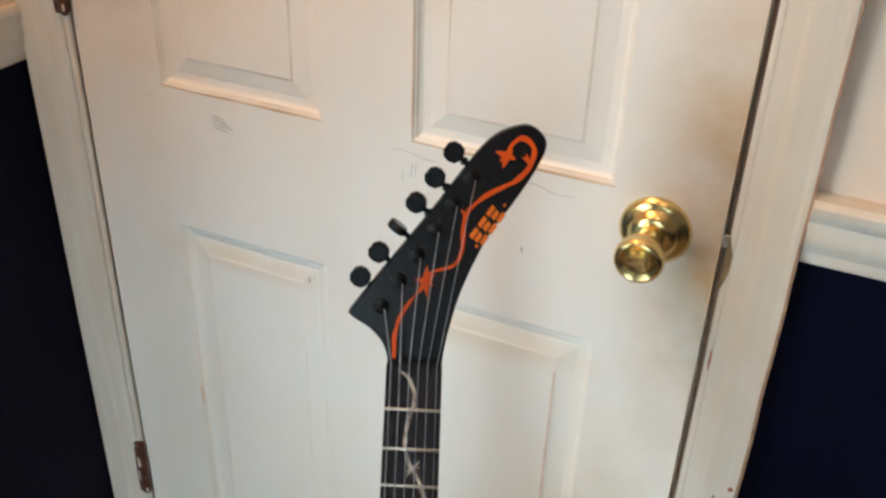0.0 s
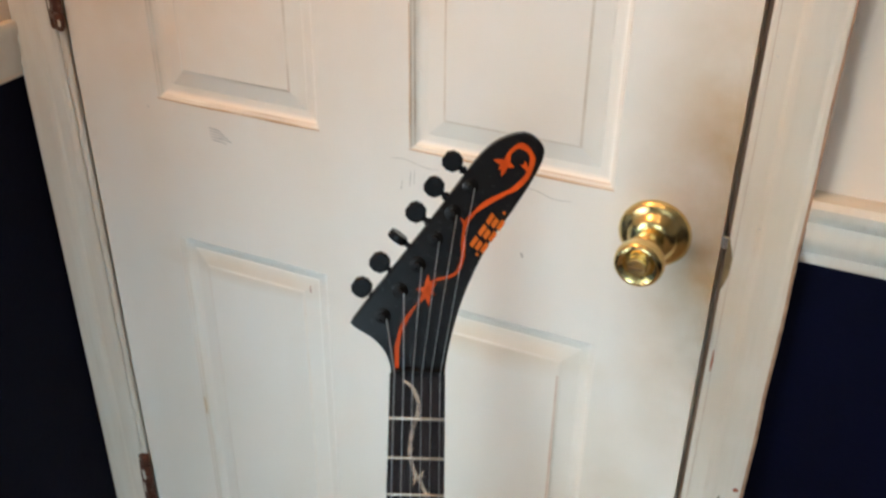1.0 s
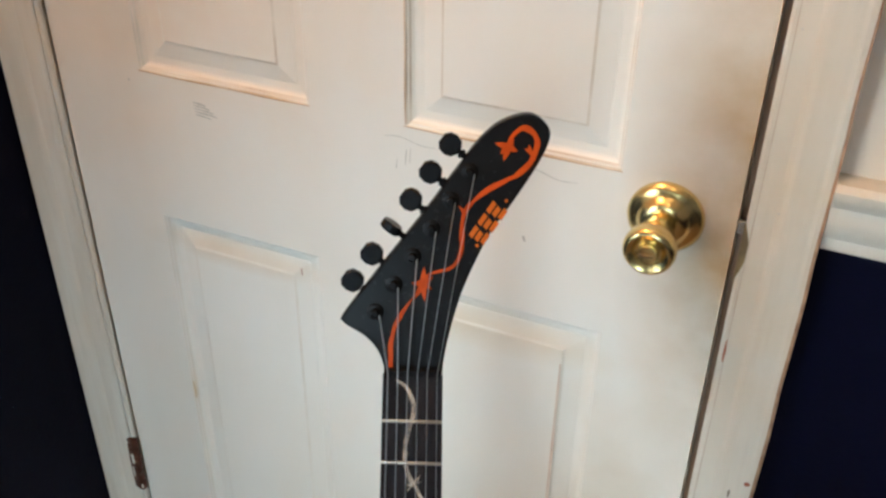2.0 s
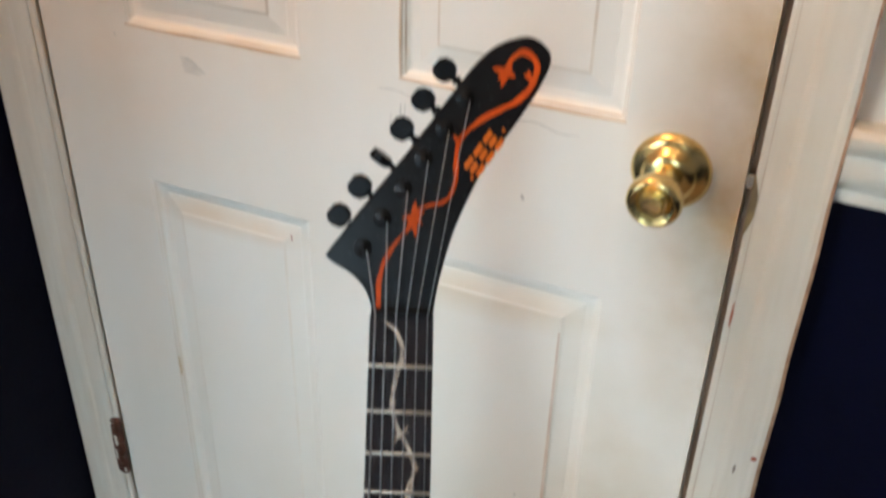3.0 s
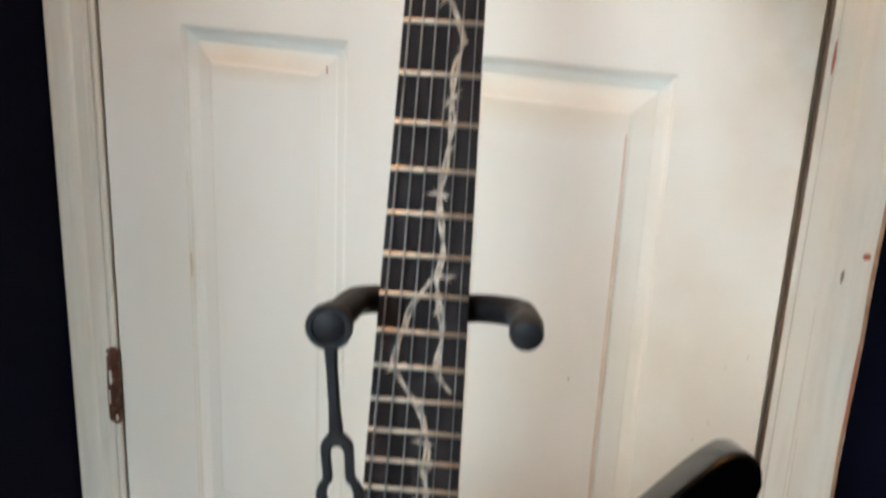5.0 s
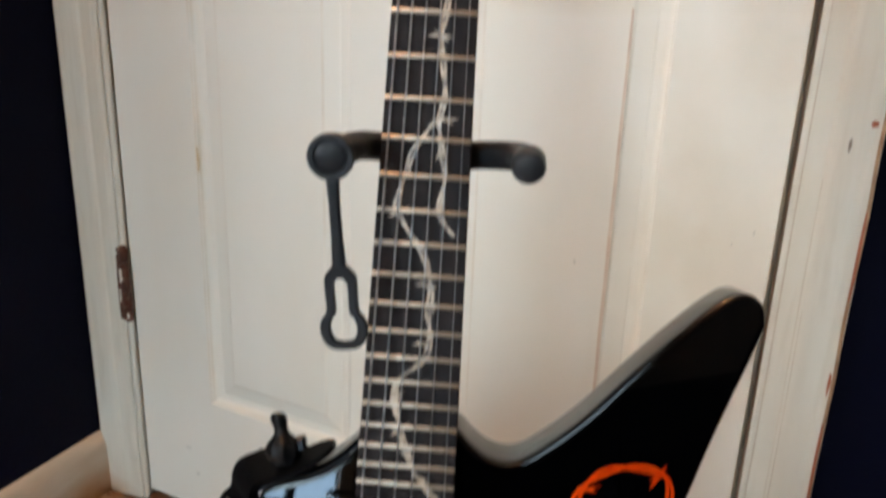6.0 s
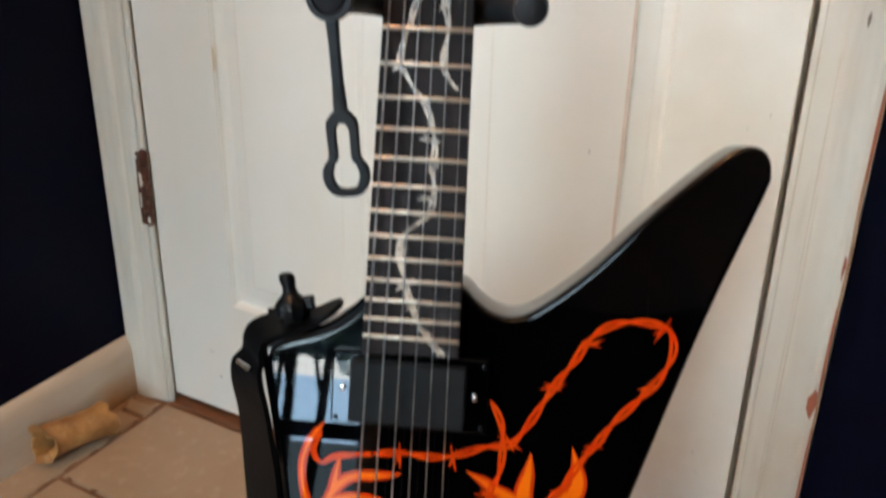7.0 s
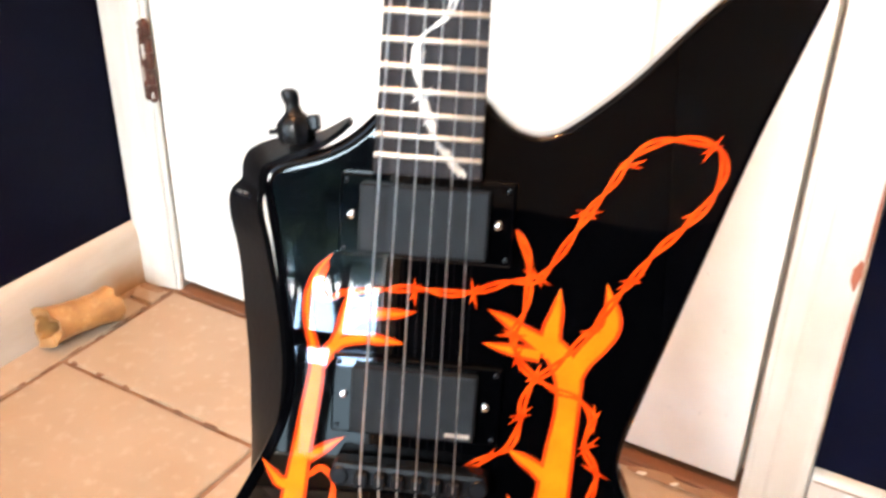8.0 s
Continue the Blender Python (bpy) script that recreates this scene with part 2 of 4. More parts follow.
grime_and_light_patch(DOOR_PAINT, (0.22, 0.0, 0.765), (0.14, 0.2, 0.025), (0.60, 0.45, 0.28), 0.9)
grime_and_light_patch(TRIM_PAINT, (0.82, 0.0, 0.95), (0.10, 0.2, 0.40), (0.50, 0.40, 0.26), 0.8)
# next three: grime at the lower right foot, with shade mixed into the colour
grime_and_light_patch(BASE_PAINT, (0.92, 0.0, 0.03), (0.22, 0.2, 0.11), (0.44, 0.30, 0.22), 0.8)
grime_and_light_patch(TRIM_PAINT, (0.825, 0.0, 0.10), (0.07, 0.2, 0.34), (0.46, 0.34, 0.24), 1.1)
grime_and_light_patch(DOOR_PAINT, (0.72, 0.0, 0.13), (0.14, 0.2, 0.26), (0.52, 0.42, 0.33), 0.8)
grime_and_light_patch(BASE_PAINT, (-0.06, -0.03, 0.0), (0.06, 0.14, 0.06), (0.36, 0.17, 0.06), 2.2)
grime_and_light_patch(TRIM_PAINT, (-0.06, -0.05, 0.0), (0.06, 0.10, 0.035), (0.42, 0.22, 0.08), 1.8)


# ---- mesh helpers ----
def part(name, bm, mats, parent=None, label="", smooth=False, category="", kind="", group=""):
    me = bpy.data.meshes.new(name)
    bmesh.ops.recalc_face_normals(bm, faces=bm.faces[:])
    if smooth:
        cap = bm.faces.layers.int.get("cap")
        for f in bm.faces:
            f.smooth = not (cap and f[cap])
        for e in bm.edges:
            if len(e.link_faces) == 2 and e.calc_face_angle(0) > radians(40):
                e.smooth = False
    bm.to_mesh(me)
    bm.free()
    for m in mats if isinstance(mats, (list, tuple)) else [mats]:
        me.materials.append(m)
    ob = new(name, me)
    ob.parent = parent
    return tagged(ob, label, category, group, kind)


def holder(name, m, label, category, group=""):
    ob = new(name)
    ob.empty_display_size = 0.05
    ob.matrix_world = m
    return tagged(ob, label, category, group)


def box(a, b, bevel=0.0, bm=None, seg=1):
    bm = bm or bmesh.new()
    made = bmesh.ops.create_cube(bm, size=1)["verts"]
    for v in made:
        v.co = Vector([a[i] + (b[i] - a[i]) * (v.co[i] + 0.5) for i in range(3)])
    if bevel:
        edges = list({e for v in made for e in v.link_edges})
        bmesh.ops.bevel(bm, geom=edges, offset=bevel, segments=seg, affect="EDGES", profile=0.5)
    return bm


def curve_through(pts, steps=5, closed=False):
    """Points on a smooth curve through pts (Catmull-Rom)."""
    p = [Vector(q) for q in pts]
    n, out = len(p), []
    for i in range(n if closed else n - 1):
        if closed:
            a, b, c, d = p[i - 1], p[i], p[(i + 1) % n], p[(i + 2) % n]
        else:
            a, b, c, d = p[max(i - 1, 0)], p[i], p[i + 1], p[min(i + 2, n - 1)]
        for k in range(steps):
            s = k / steps
            out.append(0.5 * ((2 * b) + (c - a) * s + (2 * a - 5 * b + 4 * c - d) * s * s + (3 * b - a - 3 * c + d) * s ** 3))
    if not closed:
        out.append(p[-1])
    return out


def loft(loops, bm=None, caps=True, closed=True):
    bm = bm or bmesh.new()
    cap = bm.faces.layers.int.get("cap") or bm.faces.layers.int.new("cap")
    rings = [[bm.verts.new(q) for q in loop] for loop in loops]
    for a, b in zip(rings, rings[1:]):
        n = len(a)
        for i in range(n if closed else n - 1):
            j = (i + 1) % n
            bm.faces.new((a[i], a[j], b[j], b[i]))
    if caps:
        for r in (rings[0], rings[-1]):
            f = bm.faces.new(r)
            for c in bmesh.ops.triangulate(bm, faces=[f], ngon_method="EAR_CLIP")["faces"]:
                c[cap] = 1
    return bm


def grow(loop, d):
    """A closed 2D loop moved outwards by d."""
    n = len(loop)
    area = sum(loop[i].x * loop[(i + 1) % n].y - loop[(i + 1) % n].x * loop[i].y for i in range(n))
    sign = 1 if area > 0 else -1
    out = []
    for i in range(n):
        t = (loop[(i + 1) % n] - loop[i - 1])
        t = Vector((t.x, t.y)).normalized()
        out.append(Vector((loop[i].x + sign * t.y * d, loop[i].y - sign * t.x * d)))
    return out


def spin(profile, axis="y", steps=28, bm=None, at=(0, 0, 0)):
    """A turned body: profile of (along, radius) round an axis through at."""
    rings = []
    for s, r in profile:
        ring = []
        for k in range(steps):
            a = 2 * math.pi * k / steps
            c, d = r * math.cos(a), r * math.sin(a)
            v = {"y": (c, s, d), "z": (c, d, s), "x": (s, c, d)}[axis]
            ring.append(Vector(v) + Vector(at))
        rings.append(ring)
    return loft(rings, bm)


def tube(pts, radius, sides=10, bm=None, caps=True):
    p = [Vector(q) for q in pts]
    radii = radius if isinstance(radius, (list, tuple)) else [radius] * len(p)
    rings, ref = [], None
    for i, q in enumerate(p):
        t = (p[min(i + 1, len(p) - 1)] - p[max(i - 1, 0)]).normalized()
        if ref is None:
            ref = t.orthogonal().normalized()
        ref = (ref - t * ref.dot(t)).normalized()
        side = t.cross(ref)
        rings.append([q + radii[i] * (math.cos(2 * math.pi * k / sides) * ref + math.sin(2 * math.pi * k / sides) * side) for k in range(sides)])
    return loft(rings, bm, caps)


def ribbon(pts, widths, level, bm=None, steps=5):
    """A flat painted or inlaid band along pts (mm), at height level (a number, or a function of x and y)."""
    bm = bm or bmesh.new()
    c = curve_through([(x, y, w) for (x, y), w in zip(pts, widths)], steps)
    rows = []
    for i, q in enumerate(c):
        t = c[min(i + 1, len(c) - 1)] - c[max(i - 1, 0)]
        t = Vector((t.x, t.y)).normalized()
        h = max(q.z, 0.05) / 2
        for s in (1, -1):
            x, y = (q.x - s * t.y * h) / 1000, (q.y + s * t.x * h) / 1000
            z = level(x, y) if callable(level) else level
            rows.append(bm.verts.new((x, y, z)))
    for i in range(0, len(rows) - 2, 2):
        bm.faces.new((rows[i], rows[i + 1], rows[i + 3], rows[i + 2]))
    return bm


# ---- floor ----
floor = part("floor", box((-0.17, -3.2, -0.08), (2.4, 0.12, -0.004)), GROUT, label="brown grout bed under beige ceramic floor tiles", category="floor", kind="structure")

# ---- walls ----
DOOR_W, DOOR_H = 0.7810, 2.03
RAIL_LO, RAIL_HI = 0.956, 1.025


def wall(name, a, b, label, upper=None):
    """A wall in two paints, navy below the chair rail and cream or a dimmed grey above."""
    bm = box(a, (b[0], b[1], 0.985))
    low = set(bm.faces)
    if b[2] > 0.985:
        box((a[0], a[1], 0.985), b, bm=bm)
    for f in bm.faces:
        f.material_index = 0 if f in low else 1
    return part(name, bm, [NAVY, upper or CREAM], label=label, category="wall", kind="structure")


CEIL = 2.44
wall("wall_north", (0.81, 0.0, 0.0), (2.3, 0.12, CEIL), "navy blue wall with cream paint above the chair rail")
bm = box((-0.07, 0.0, DOOR_H + 0.03), (0.81, 0.12, CEIL))
part("wall_over_door", bm, CREAM, label="cream painted wall above the door", category="wall", kind="structure")
wall("wall_west", (-0.17, SIDE_Y1, 0.0), (-0.07, 0.12, CEIL), "navy blue side wall with cream paint above")
wall("wall_west_far", (-0.17, -3.2, 0.0), (-0.07, SIDE_Y0, CEIL), "navy blue side wall, its upper grey darkened for a dim hall", HALL_DIM)
part("wall_west_low", box((-0.17, SIDE_Y0, 0.0), (-0.07, SIDE_Y1, SIDE_Z0)), NAVY, label="navy blue wall under the added side window", category="wall", kind="structure")
part("wall_west_high", box((-0.17, SIDE_Y0, SIDE_Z1), (-0.07, SIDE_Y1, CEIL)), HALL_DIM, label="grey wall above the added side window, darkened for a dim hall", category="wall", kind="structure")
wall("wall_east", (EAST_X, -3.2, 0.0), (EAST_X + 0.1, 0.12, CEIL), "navy blue side wall, its upper grey darkened for a dim hall", HALL_DIM)
wall("wall_south_left", (-0.07, -3.2, 0.0), (WIN_X0, -3.05, CEIL), "navy blue back wall, its upper grey darkened for a dim hall", HALL_DIM)
wall("wall_south_right", (WIN_X1, -3.2, 0.0), (EAST_X, -3.05, CEIL), "navy blue back wall, its upper grey darkened for a dim hall", HALL_DIM)
part("wall_south_over", box((WIN_X0, -3.2, WIN_TOP), (WIN_X1, -3.05, CEIL)), HALL_DIM, label="grey wall above the glazed door, darkened for a dim hall", category="wall", kind="structure")
part("ceiling", box((-0.17, -3.2, CEIL), (2.4, 0.12, CEIL + 0.1)), WHITE, label="plain white painted ceiling", category="ceiling", kind="structure")


def moulding(name, profile, start, end, out, label):
    """A straight moulding: profile of (out from the wall, height or across) swept from start to end."""
    s, e, o = Vector(start), Vector(end), Vector(out)
    up = (e - s).cross(o).normalized()
    if abs(up.z) > 0.5:
        up = Vector((0, 0, 1))
    loops = [[q + o * a + up * b for a, b in profile] for q in (s, e)]
    return part(name, loft(loops), BASE_PAINT if "baseboard" in name else TRIM_PAINT, label=label, category="trim", kind="structure", smooth=True)


BASE_PROFILE = [(0, 0), (0.012, 0), (0.0122, 0.030), (0.0118, 0.072), (0.0105, 0.082), (0.0075, 0.0885), (0.0040, 0.0935), (0.0, 0.095)]
RAIL_H = RAIL_HI - RAIL_LO
RAIL_PROFILE = [(a, b * RAIL_H / 0.067) for a, b in ((0, 0), (0.010, 0), (0.012, 0.006), (0.010, 0.011), (0.013, 0.014), (0.019, 0.024), (0.021, 0.034), (0.018, 0.044), (0.024, 0.050),
                                                    (0.027, 0.056), (0.027, 0.062), (0.022, 0.067), (0, 0.067))]
moulding("baseboard_west", BASE_PROFILE, (-0.07, -3.05, 0), (-0.07, -0.016, 0), (1, 0, 0), "cream white painted wooden baseboard")
base_north = moulding("baseboard_north", [(a, 0.72 * b) for a, b in BASE_PROFILE], (0.853, 0.0, 0), (2.3, 0.0, 0), (0, -1, 0), "white painted wooden baseboard")
moulding("chair_rail_north", RAIL_PROFILE, (0.853, 0.0, RAIL_LO), (2.3, 0.0, RAIL_LO), (0, -1, 0), "white painted chair rail moulding")
moulding("chair_rail_west", [(0.42 * a, 0.92 * b) for a, b in RAIL_PROFILE], (-0.07, -0.89, 0.992), (-0.07, -0.018, 0.992), (1, 0, 0), "white painted chair rail moulding")

# ---- door frame ----
JAMB_X = 0.7895


def casing(name, x0, x1, flip):
    """Door casing with a stepped colonial face; its thin edge lies towards the door."""
    w = x1 - x0
    prof = [(0.0, 0.0), (0.0, 0.010), (0.05, 0.0115), (0.09, 0.0113), (0.14, 0.0125), (0.36, 0.0140), (0.42, 0.0162), (0.50, 0.0175), (0.78, 0.018), (0.84, 0.0176),
            (0.90, 0.0185), (0.97, 0.018), (1.0, 0.015), (1.0, 0.0)]
    loops = []
    for z in (0.0, DOOR_H + 0.07):
        loops.append([Vector((x0 + a * w if not flip else x1 - a * w, -d, z)) for a, d in prof])
    return part(name, loft(loops), TRIM_PAINT, label="white painted door casing with chips and scuffs", category="door casing", kind="structure")


east = casing("casing_east", 0.7892, 0.852, False)
casing("casing_west", -0.068, -0.0052, True)
part("casing_head", box((-0.013, -0.018, DOOR_H + 0.012), (0.790, 0.0, DOOR_H + 0.072), 0.002), TRIM_PAINT, label="white painted head casing over the door", category="door casing", kind="structure")
# bead between hinge jamb and casing
bm = tube([(-0.0006, -0.0060, 0.0), (-0.0006, -0.0060, DOOR_H + 0.01)], 0.0045, 12)
part("jamb_bead", bm, TRIM_PAINT, label="white painted rounded bead along the jamb", category="trim", kind="structure", smooth=True)
part("jamb_west", box((-0.07, 0.001, 0), (-0.001, 0.12, DOOR_H + 0.03)), TRIM_PAINT, label="white painted hinge jamb", category="door jamb", kind="structure")
part("jamb_east", box((JAMB_X, 0.001, 0), (0.81, 0.12, DOOR_H + 0.03)), TRIM_PAINT, label="white painted latch jamb", category="door jamb", kind="structure")
# stop and backing carry the gap's darkness in their brown colour
part("door_stop", box((0.7765, 0.038, 0), (JAMB_X, 0.055, DOOR_H + 0.01)), DARK_GAP, label="door stop with the gap's shade in its brown colour", category="door stop", kind="structure")
part("threshold", box((-0.001, -0.0125, -0.004), (JAMB_X, 0.12, 0.002), 0.0015), OAK, label="reddish brown worn wooden threshold", category="threshold", kind="structure")
part("hall_backing", box((-0.07, 0.125, 0), (0.9, 0.14, 2.1)), DARK_GAP, label="brown backing sheet for the dark space behind the closed door", category="wall", kind="structure")

# ---- the six panel door ----
door = holder("door_1", pose(0, 0, 0), "closed white six panel door with yellowed grime and brass knob", "door")
tagged(door, kind="structure")
PX = [(0.1236, 0.3403), (0.4519, 0.6721)]
PZ = [(0.188, 0.797), (0.984, 1.60), (1.70, 1.90)]


def slab():
    xs = [0.0032, PX[0][0], PX[0][1], PX[1][0], PX[1][1], DOOR_W]
    zs = [0.014, PZ[0][0], PZ[0][1], PZ[1][0], PZ[1][1], PZ[2][0], PZ[2][1], DOOR_H]
    bm = bmesh.new()
    for y in (0.0, 0.035):
        g = [[bm.verts.new((x, y, z)) for z in zs] for x in xs]
        for i in range(5):
            for j in range(7):
                if not (y == 0.0 and i in (1, 3) and j in (1, 3, 5)):
                    bm.faces.new((g[i][j], g[i + 1][j], g[i + 1][j + 1], g[i][j + 1]))
        if y == 0.0:
            front = g
        else:
            rim = lambda q: [q[i][0] for i in range(6)] + [q[5][j] for j in range(1, 8)] + [q[i][7] for i in range(4, -1, -1)] + [q[0][j] for j in range(6, 0, -1)]
            a, b = rim(front), rim(g)
            for i in range(len(a)):
                j = (i + 1) % len(a)
                bm.faces.new((a[i], a[j], b[j], b[i]))
    return bm


part("slab", slab(), DOOR_PAINT, door, "white painted door face")


def panel(x0, x1, z0, z1):
    """A moulded panel: a small ogee, a groove and a raised field with sloping edges."""
    prof = [(0, 0), (0.0015, 0.0018), (0.003, 0.0022), (0.0045, 0.0046), (0.0068, 0.0070), (0.009, 0.0079), (0.017, 0.0085), (0.0185, 0.0077), (0.036, 0.0040), (0.0385, 0.0028), (0.040, 0.0026)]
    bm = bmesh.new()
    rings = []
    for d, y in prof:
        rings.append([bm.verts.new((x, y, z)) for x, z in ((x0 + d, z0 + d), (x1 - d, z0 + d), (x1 - d, z1 - d), (x0 + d, z1 - d))])
    for k, (a, b) in enumerate(zip(rings, rings[1:])):
        for i in range(4):
            j = (i + 1) % 4
            f = bm.faces.new((a[i], a[j], b[j], b[i]))
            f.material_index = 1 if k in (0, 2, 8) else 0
    bm.faces.new(rings[-1])
    return bm


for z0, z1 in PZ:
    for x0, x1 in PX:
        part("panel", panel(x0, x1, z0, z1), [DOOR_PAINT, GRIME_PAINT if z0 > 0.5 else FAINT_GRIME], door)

# brass knob with its rose
KX, KZ = 0.718, 0.948
knob = part("door_knob", spin([(-0.0165, 0.0135), (-0.024, 0.0126), (-0.030, 0.0136), (-0.036, 0.0165), (-0.048, 0.0203), (-0.056, 0.0230), (-0.0625, 0.0238),
                               (-0.0675, 0.0230), (-0.0707, 0.0206), (-0.0713, 0.0186), (-0.0695, 0.0148), (-0.0670, 0.0118)], "y", 40, at=(KX, 0, KZ)), BRASS, door, "polished brass door knob", smooth=True)
part("rose", spin([(-0.0, 0.0355), (-0.003, 0.0358), (-0.006, 0.0345), (-0.0085, 0.030), (-0.0105, 0.0255), (-0.0125, 0.0235), (-0.0165, 0.0205), (-0.0185, 0.0160), (-0.019, 0.013)], "y", 48, at=(KX, 0, KZ)), BRASS, knob, "round polished brass rose", smooth=True)
bm = spin([(-0.0655, 0.0098), (-0.0725, 0.0098), (-0.0741, 0.0086), (-0.0745, 0.004), (-0.0745, 0.0005)], "y", 28, at=(KX, 0, KZ))
part("lock_button", bm, BRASS, knob, "brass lock button in the knob", smooth=True)
part("button_slot", box((KX - 0.006, -0.0757, KZ - 0.0013), (KX + 0.006, -0.0741, KZ + 0.0013), 0.0005), WORN_BRASS, knob)
part("latch", box((0.772, 0.008, 0.941), (0.7890, 0.018, 0.955), 0.001), STEEL, door, "shiny steel latch bolt")
# lip of the strike plate on the jamb edge
bm = bmesh.new()
loop = [(0.0 + 0.0070 * math.sin(math.pi * k / 12), 0.905 + 0.062 * k / 12) for k in range(13)]
a = [bm.verts.new((0.7885 + x, -0.0118, z)) for x, z in loop]
b = [bm.verts.new((0.7885 + x, -0.0100, z)) for x, z in loop]
for i in range(12):
    bm.faces.new((a[i], a[i + 1], b[i + 1], b[i]))
bm.faces.new(a)
bm.faces.new(b)
part("strike_plate", bm, WORN_BRASS, label="worn brass strike plate lip on the jamb", category="strike plate", kind="structure")


def hinge(z0):
    """A painted-over butt hinge: a leaf with chipped ends and a knuckled barrel, rust showing through."""
    loops = []
    for f, dx in ((0.0, 0.0022), (0.03, 0.0006), (0.3, 0.0), (0.62, 0.0005), (0.74, 0.0014), (0.96, 0.0020), (1.0, 0.0040)):
        x0, x1, z = -0.0115 + dx, -0.001, z0 + 0.101 * f
        loops.append([Vector(q) for q in ((x0, -0.0020, z), (x0 + 0.0004, -0.0128, z), (x0 + 0.0014, -0.0136, z), (x1, -0.0136, z), (x1, -0.0020, z))])
    h = part("hinge", loft(loops), RUST, door, "rusty brown hinge with flaking white paint")
    bm = bmesh.new()
    for k in range(5):
        z = z0 + 0.0205 * k
        bm = spin([(z + 0.0005, 0.0054), (z + 0.001, 0.0062), (z + 0.0185, 0.0062), (z + 0.019, 0.0054)], "z", 14, bm, (0.0012, -0.0095, 0))
    bm = spin([(z0 - 0.003, 0.0022), (z0 - 0.002, 0.0040), (z0 + 0.103, 0.0040), (z0 + 0.1045, 0.0024)], "z", 12, bm, (0.0012, -0.0095, 0))
    part("barrel", bm, RUST, h, smooth=True)
    for dz, x, y, wide, high in ((0.055, -0.0032, -0.0163, 0.0044, 0.018), (0.024, -0.0076, -0.0144, 0.0020, 0.020), (0.004, 0.0034, -0.0152, 0.0026, 0.008), (0.092, -0.0094, -0.0142, 0.0040, 0.004)):
        bm = box((x, y, z0 + dz), (x + wide, y + 0.0022, z0 + dz + high), 0.0006)
        part("paint_flake", bm, TRIM_PAINT, h, "patch of white paint on the hinge")


for z in (0.283, 1.052, 1.78):
    hinge(z)


def blotch(name, pts, m, y, label, parent=None):
    """A small flat mark on the door or its casing."""
    bm = bmesh.new()
    bm.faces.new([bm.verts.new((x, y, z)) for x, z in pts])
    ob = part(name, bm, m, parent, label)
    if parent is None:
        tagged(ob, category="mark", kind="structure")
    return ob


def streak(name, pts, width, m, label, y=-0.0006, parent=None):
    bm = bmesh.new()
    bm = ribbon([(1000 * x, 1000 * z) for x, z in pts], [width * 1000 * (0.4 + 0.6 * math.sin(math.pi * (i + 0.5) / len(pts))) for i in range(len(pts))], 0.0, bm)
    for v in bm.verts:
        v.co = Vector((v.co.x, y, v.co.y))
    return part(name, bm, m, parent or door, label)


for k, length in enumerate((0.017, 0.021, 0.026, 0.031, 0.023)):
    z = 0.9588 - 0.0036 * k
    streak("label_residue", [(0.1915 + 0.0005 * k, z), (0.1915 + length * 0.35, z - 0.0005), (0.1915 + length * 0.7, z - 0.0010), (0.1915 + length, z - 0.0022)], 0.0021 - 0.0001 * k, SCUFF, "grey smudged rest of a peeled label")
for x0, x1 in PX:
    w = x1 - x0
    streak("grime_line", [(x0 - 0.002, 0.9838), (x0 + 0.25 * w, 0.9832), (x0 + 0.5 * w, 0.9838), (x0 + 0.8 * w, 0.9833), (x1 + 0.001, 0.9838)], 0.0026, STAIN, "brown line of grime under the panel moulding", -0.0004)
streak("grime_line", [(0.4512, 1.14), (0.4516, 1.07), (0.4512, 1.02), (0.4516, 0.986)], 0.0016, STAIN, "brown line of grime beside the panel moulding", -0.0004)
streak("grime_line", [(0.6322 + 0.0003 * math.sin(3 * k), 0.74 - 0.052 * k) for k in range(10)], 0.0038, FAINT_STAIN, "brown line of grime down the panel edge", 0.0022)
streak("paint_crack", [(0.428, 0.969), (0.445, 0.971), (0.468, 0.966), (0.485, 0.966)], 0.0009, SCUFF, "thin grey crack in the paint")
streak("paint_crack", [(0.570, 0.964), (0.590, 0.967), (0.612, 0.961), (0.632, 0.962)], 0.0010, SCUFF, "thin grey crack in the paint")
streak("pencil_mark", [(0.4405, 0.934), (0.442, 0.945)], 0.0010, SCUFF, "faint grey pencil stroke")
streak("pencil_mark", [(0.451, 0.940), (0.4525, 0.958)], 0.0012, SCUFF, "faint grey pencil stroke")
streak("pencil_mark", [(0.456, 0.944), (0.457, 0.960)], 0.0010, SCUFF, "faint grey pencil stroke")
streak("dark_nick", [(0.5815, 0.890), (0.5835, 0.884)], 0.0034, SCUFF, "small grey nick in the paint")
streak("dark_nick", [(0.106, 0.9715), (0.1065, 0.9685)], 0.0022, SCUFF, "small grey nick in the paint")
streak("dark_nick", [(0.599, 0.4950), (0.5995, 0.4915)], 0.0022, SCUFF, "small grey nick in the paint", 0.0022)
streak("dark_nick", [(0.3125, 0.770), (0.3130, 0.761)], 0.0016, RED_CHIP, "small brown nick in the paint", 0.0040)
streak("paint_drip", [(0.1268, 0.535), (0.1275, 0.520), (0.1272, 0.505)], 0.0028, TAN_MARK, "tan stained drip of paint", -0.0008)


def chip(name, x, z, w, h, m, label, y=-0.0192):
    pts = []
    rnd = random.Random(int(1000 * (x + z)))
    for k in range(9):
        a = 2 * math.pi * k / 9
        r = 0.65 + 0.5 * rnd.random()
        pts.append((x + w / 2 * r * math.cos(a), z + h / 2 * r * math.sin(a)))
    return blotch(name, pts, m, y, label)


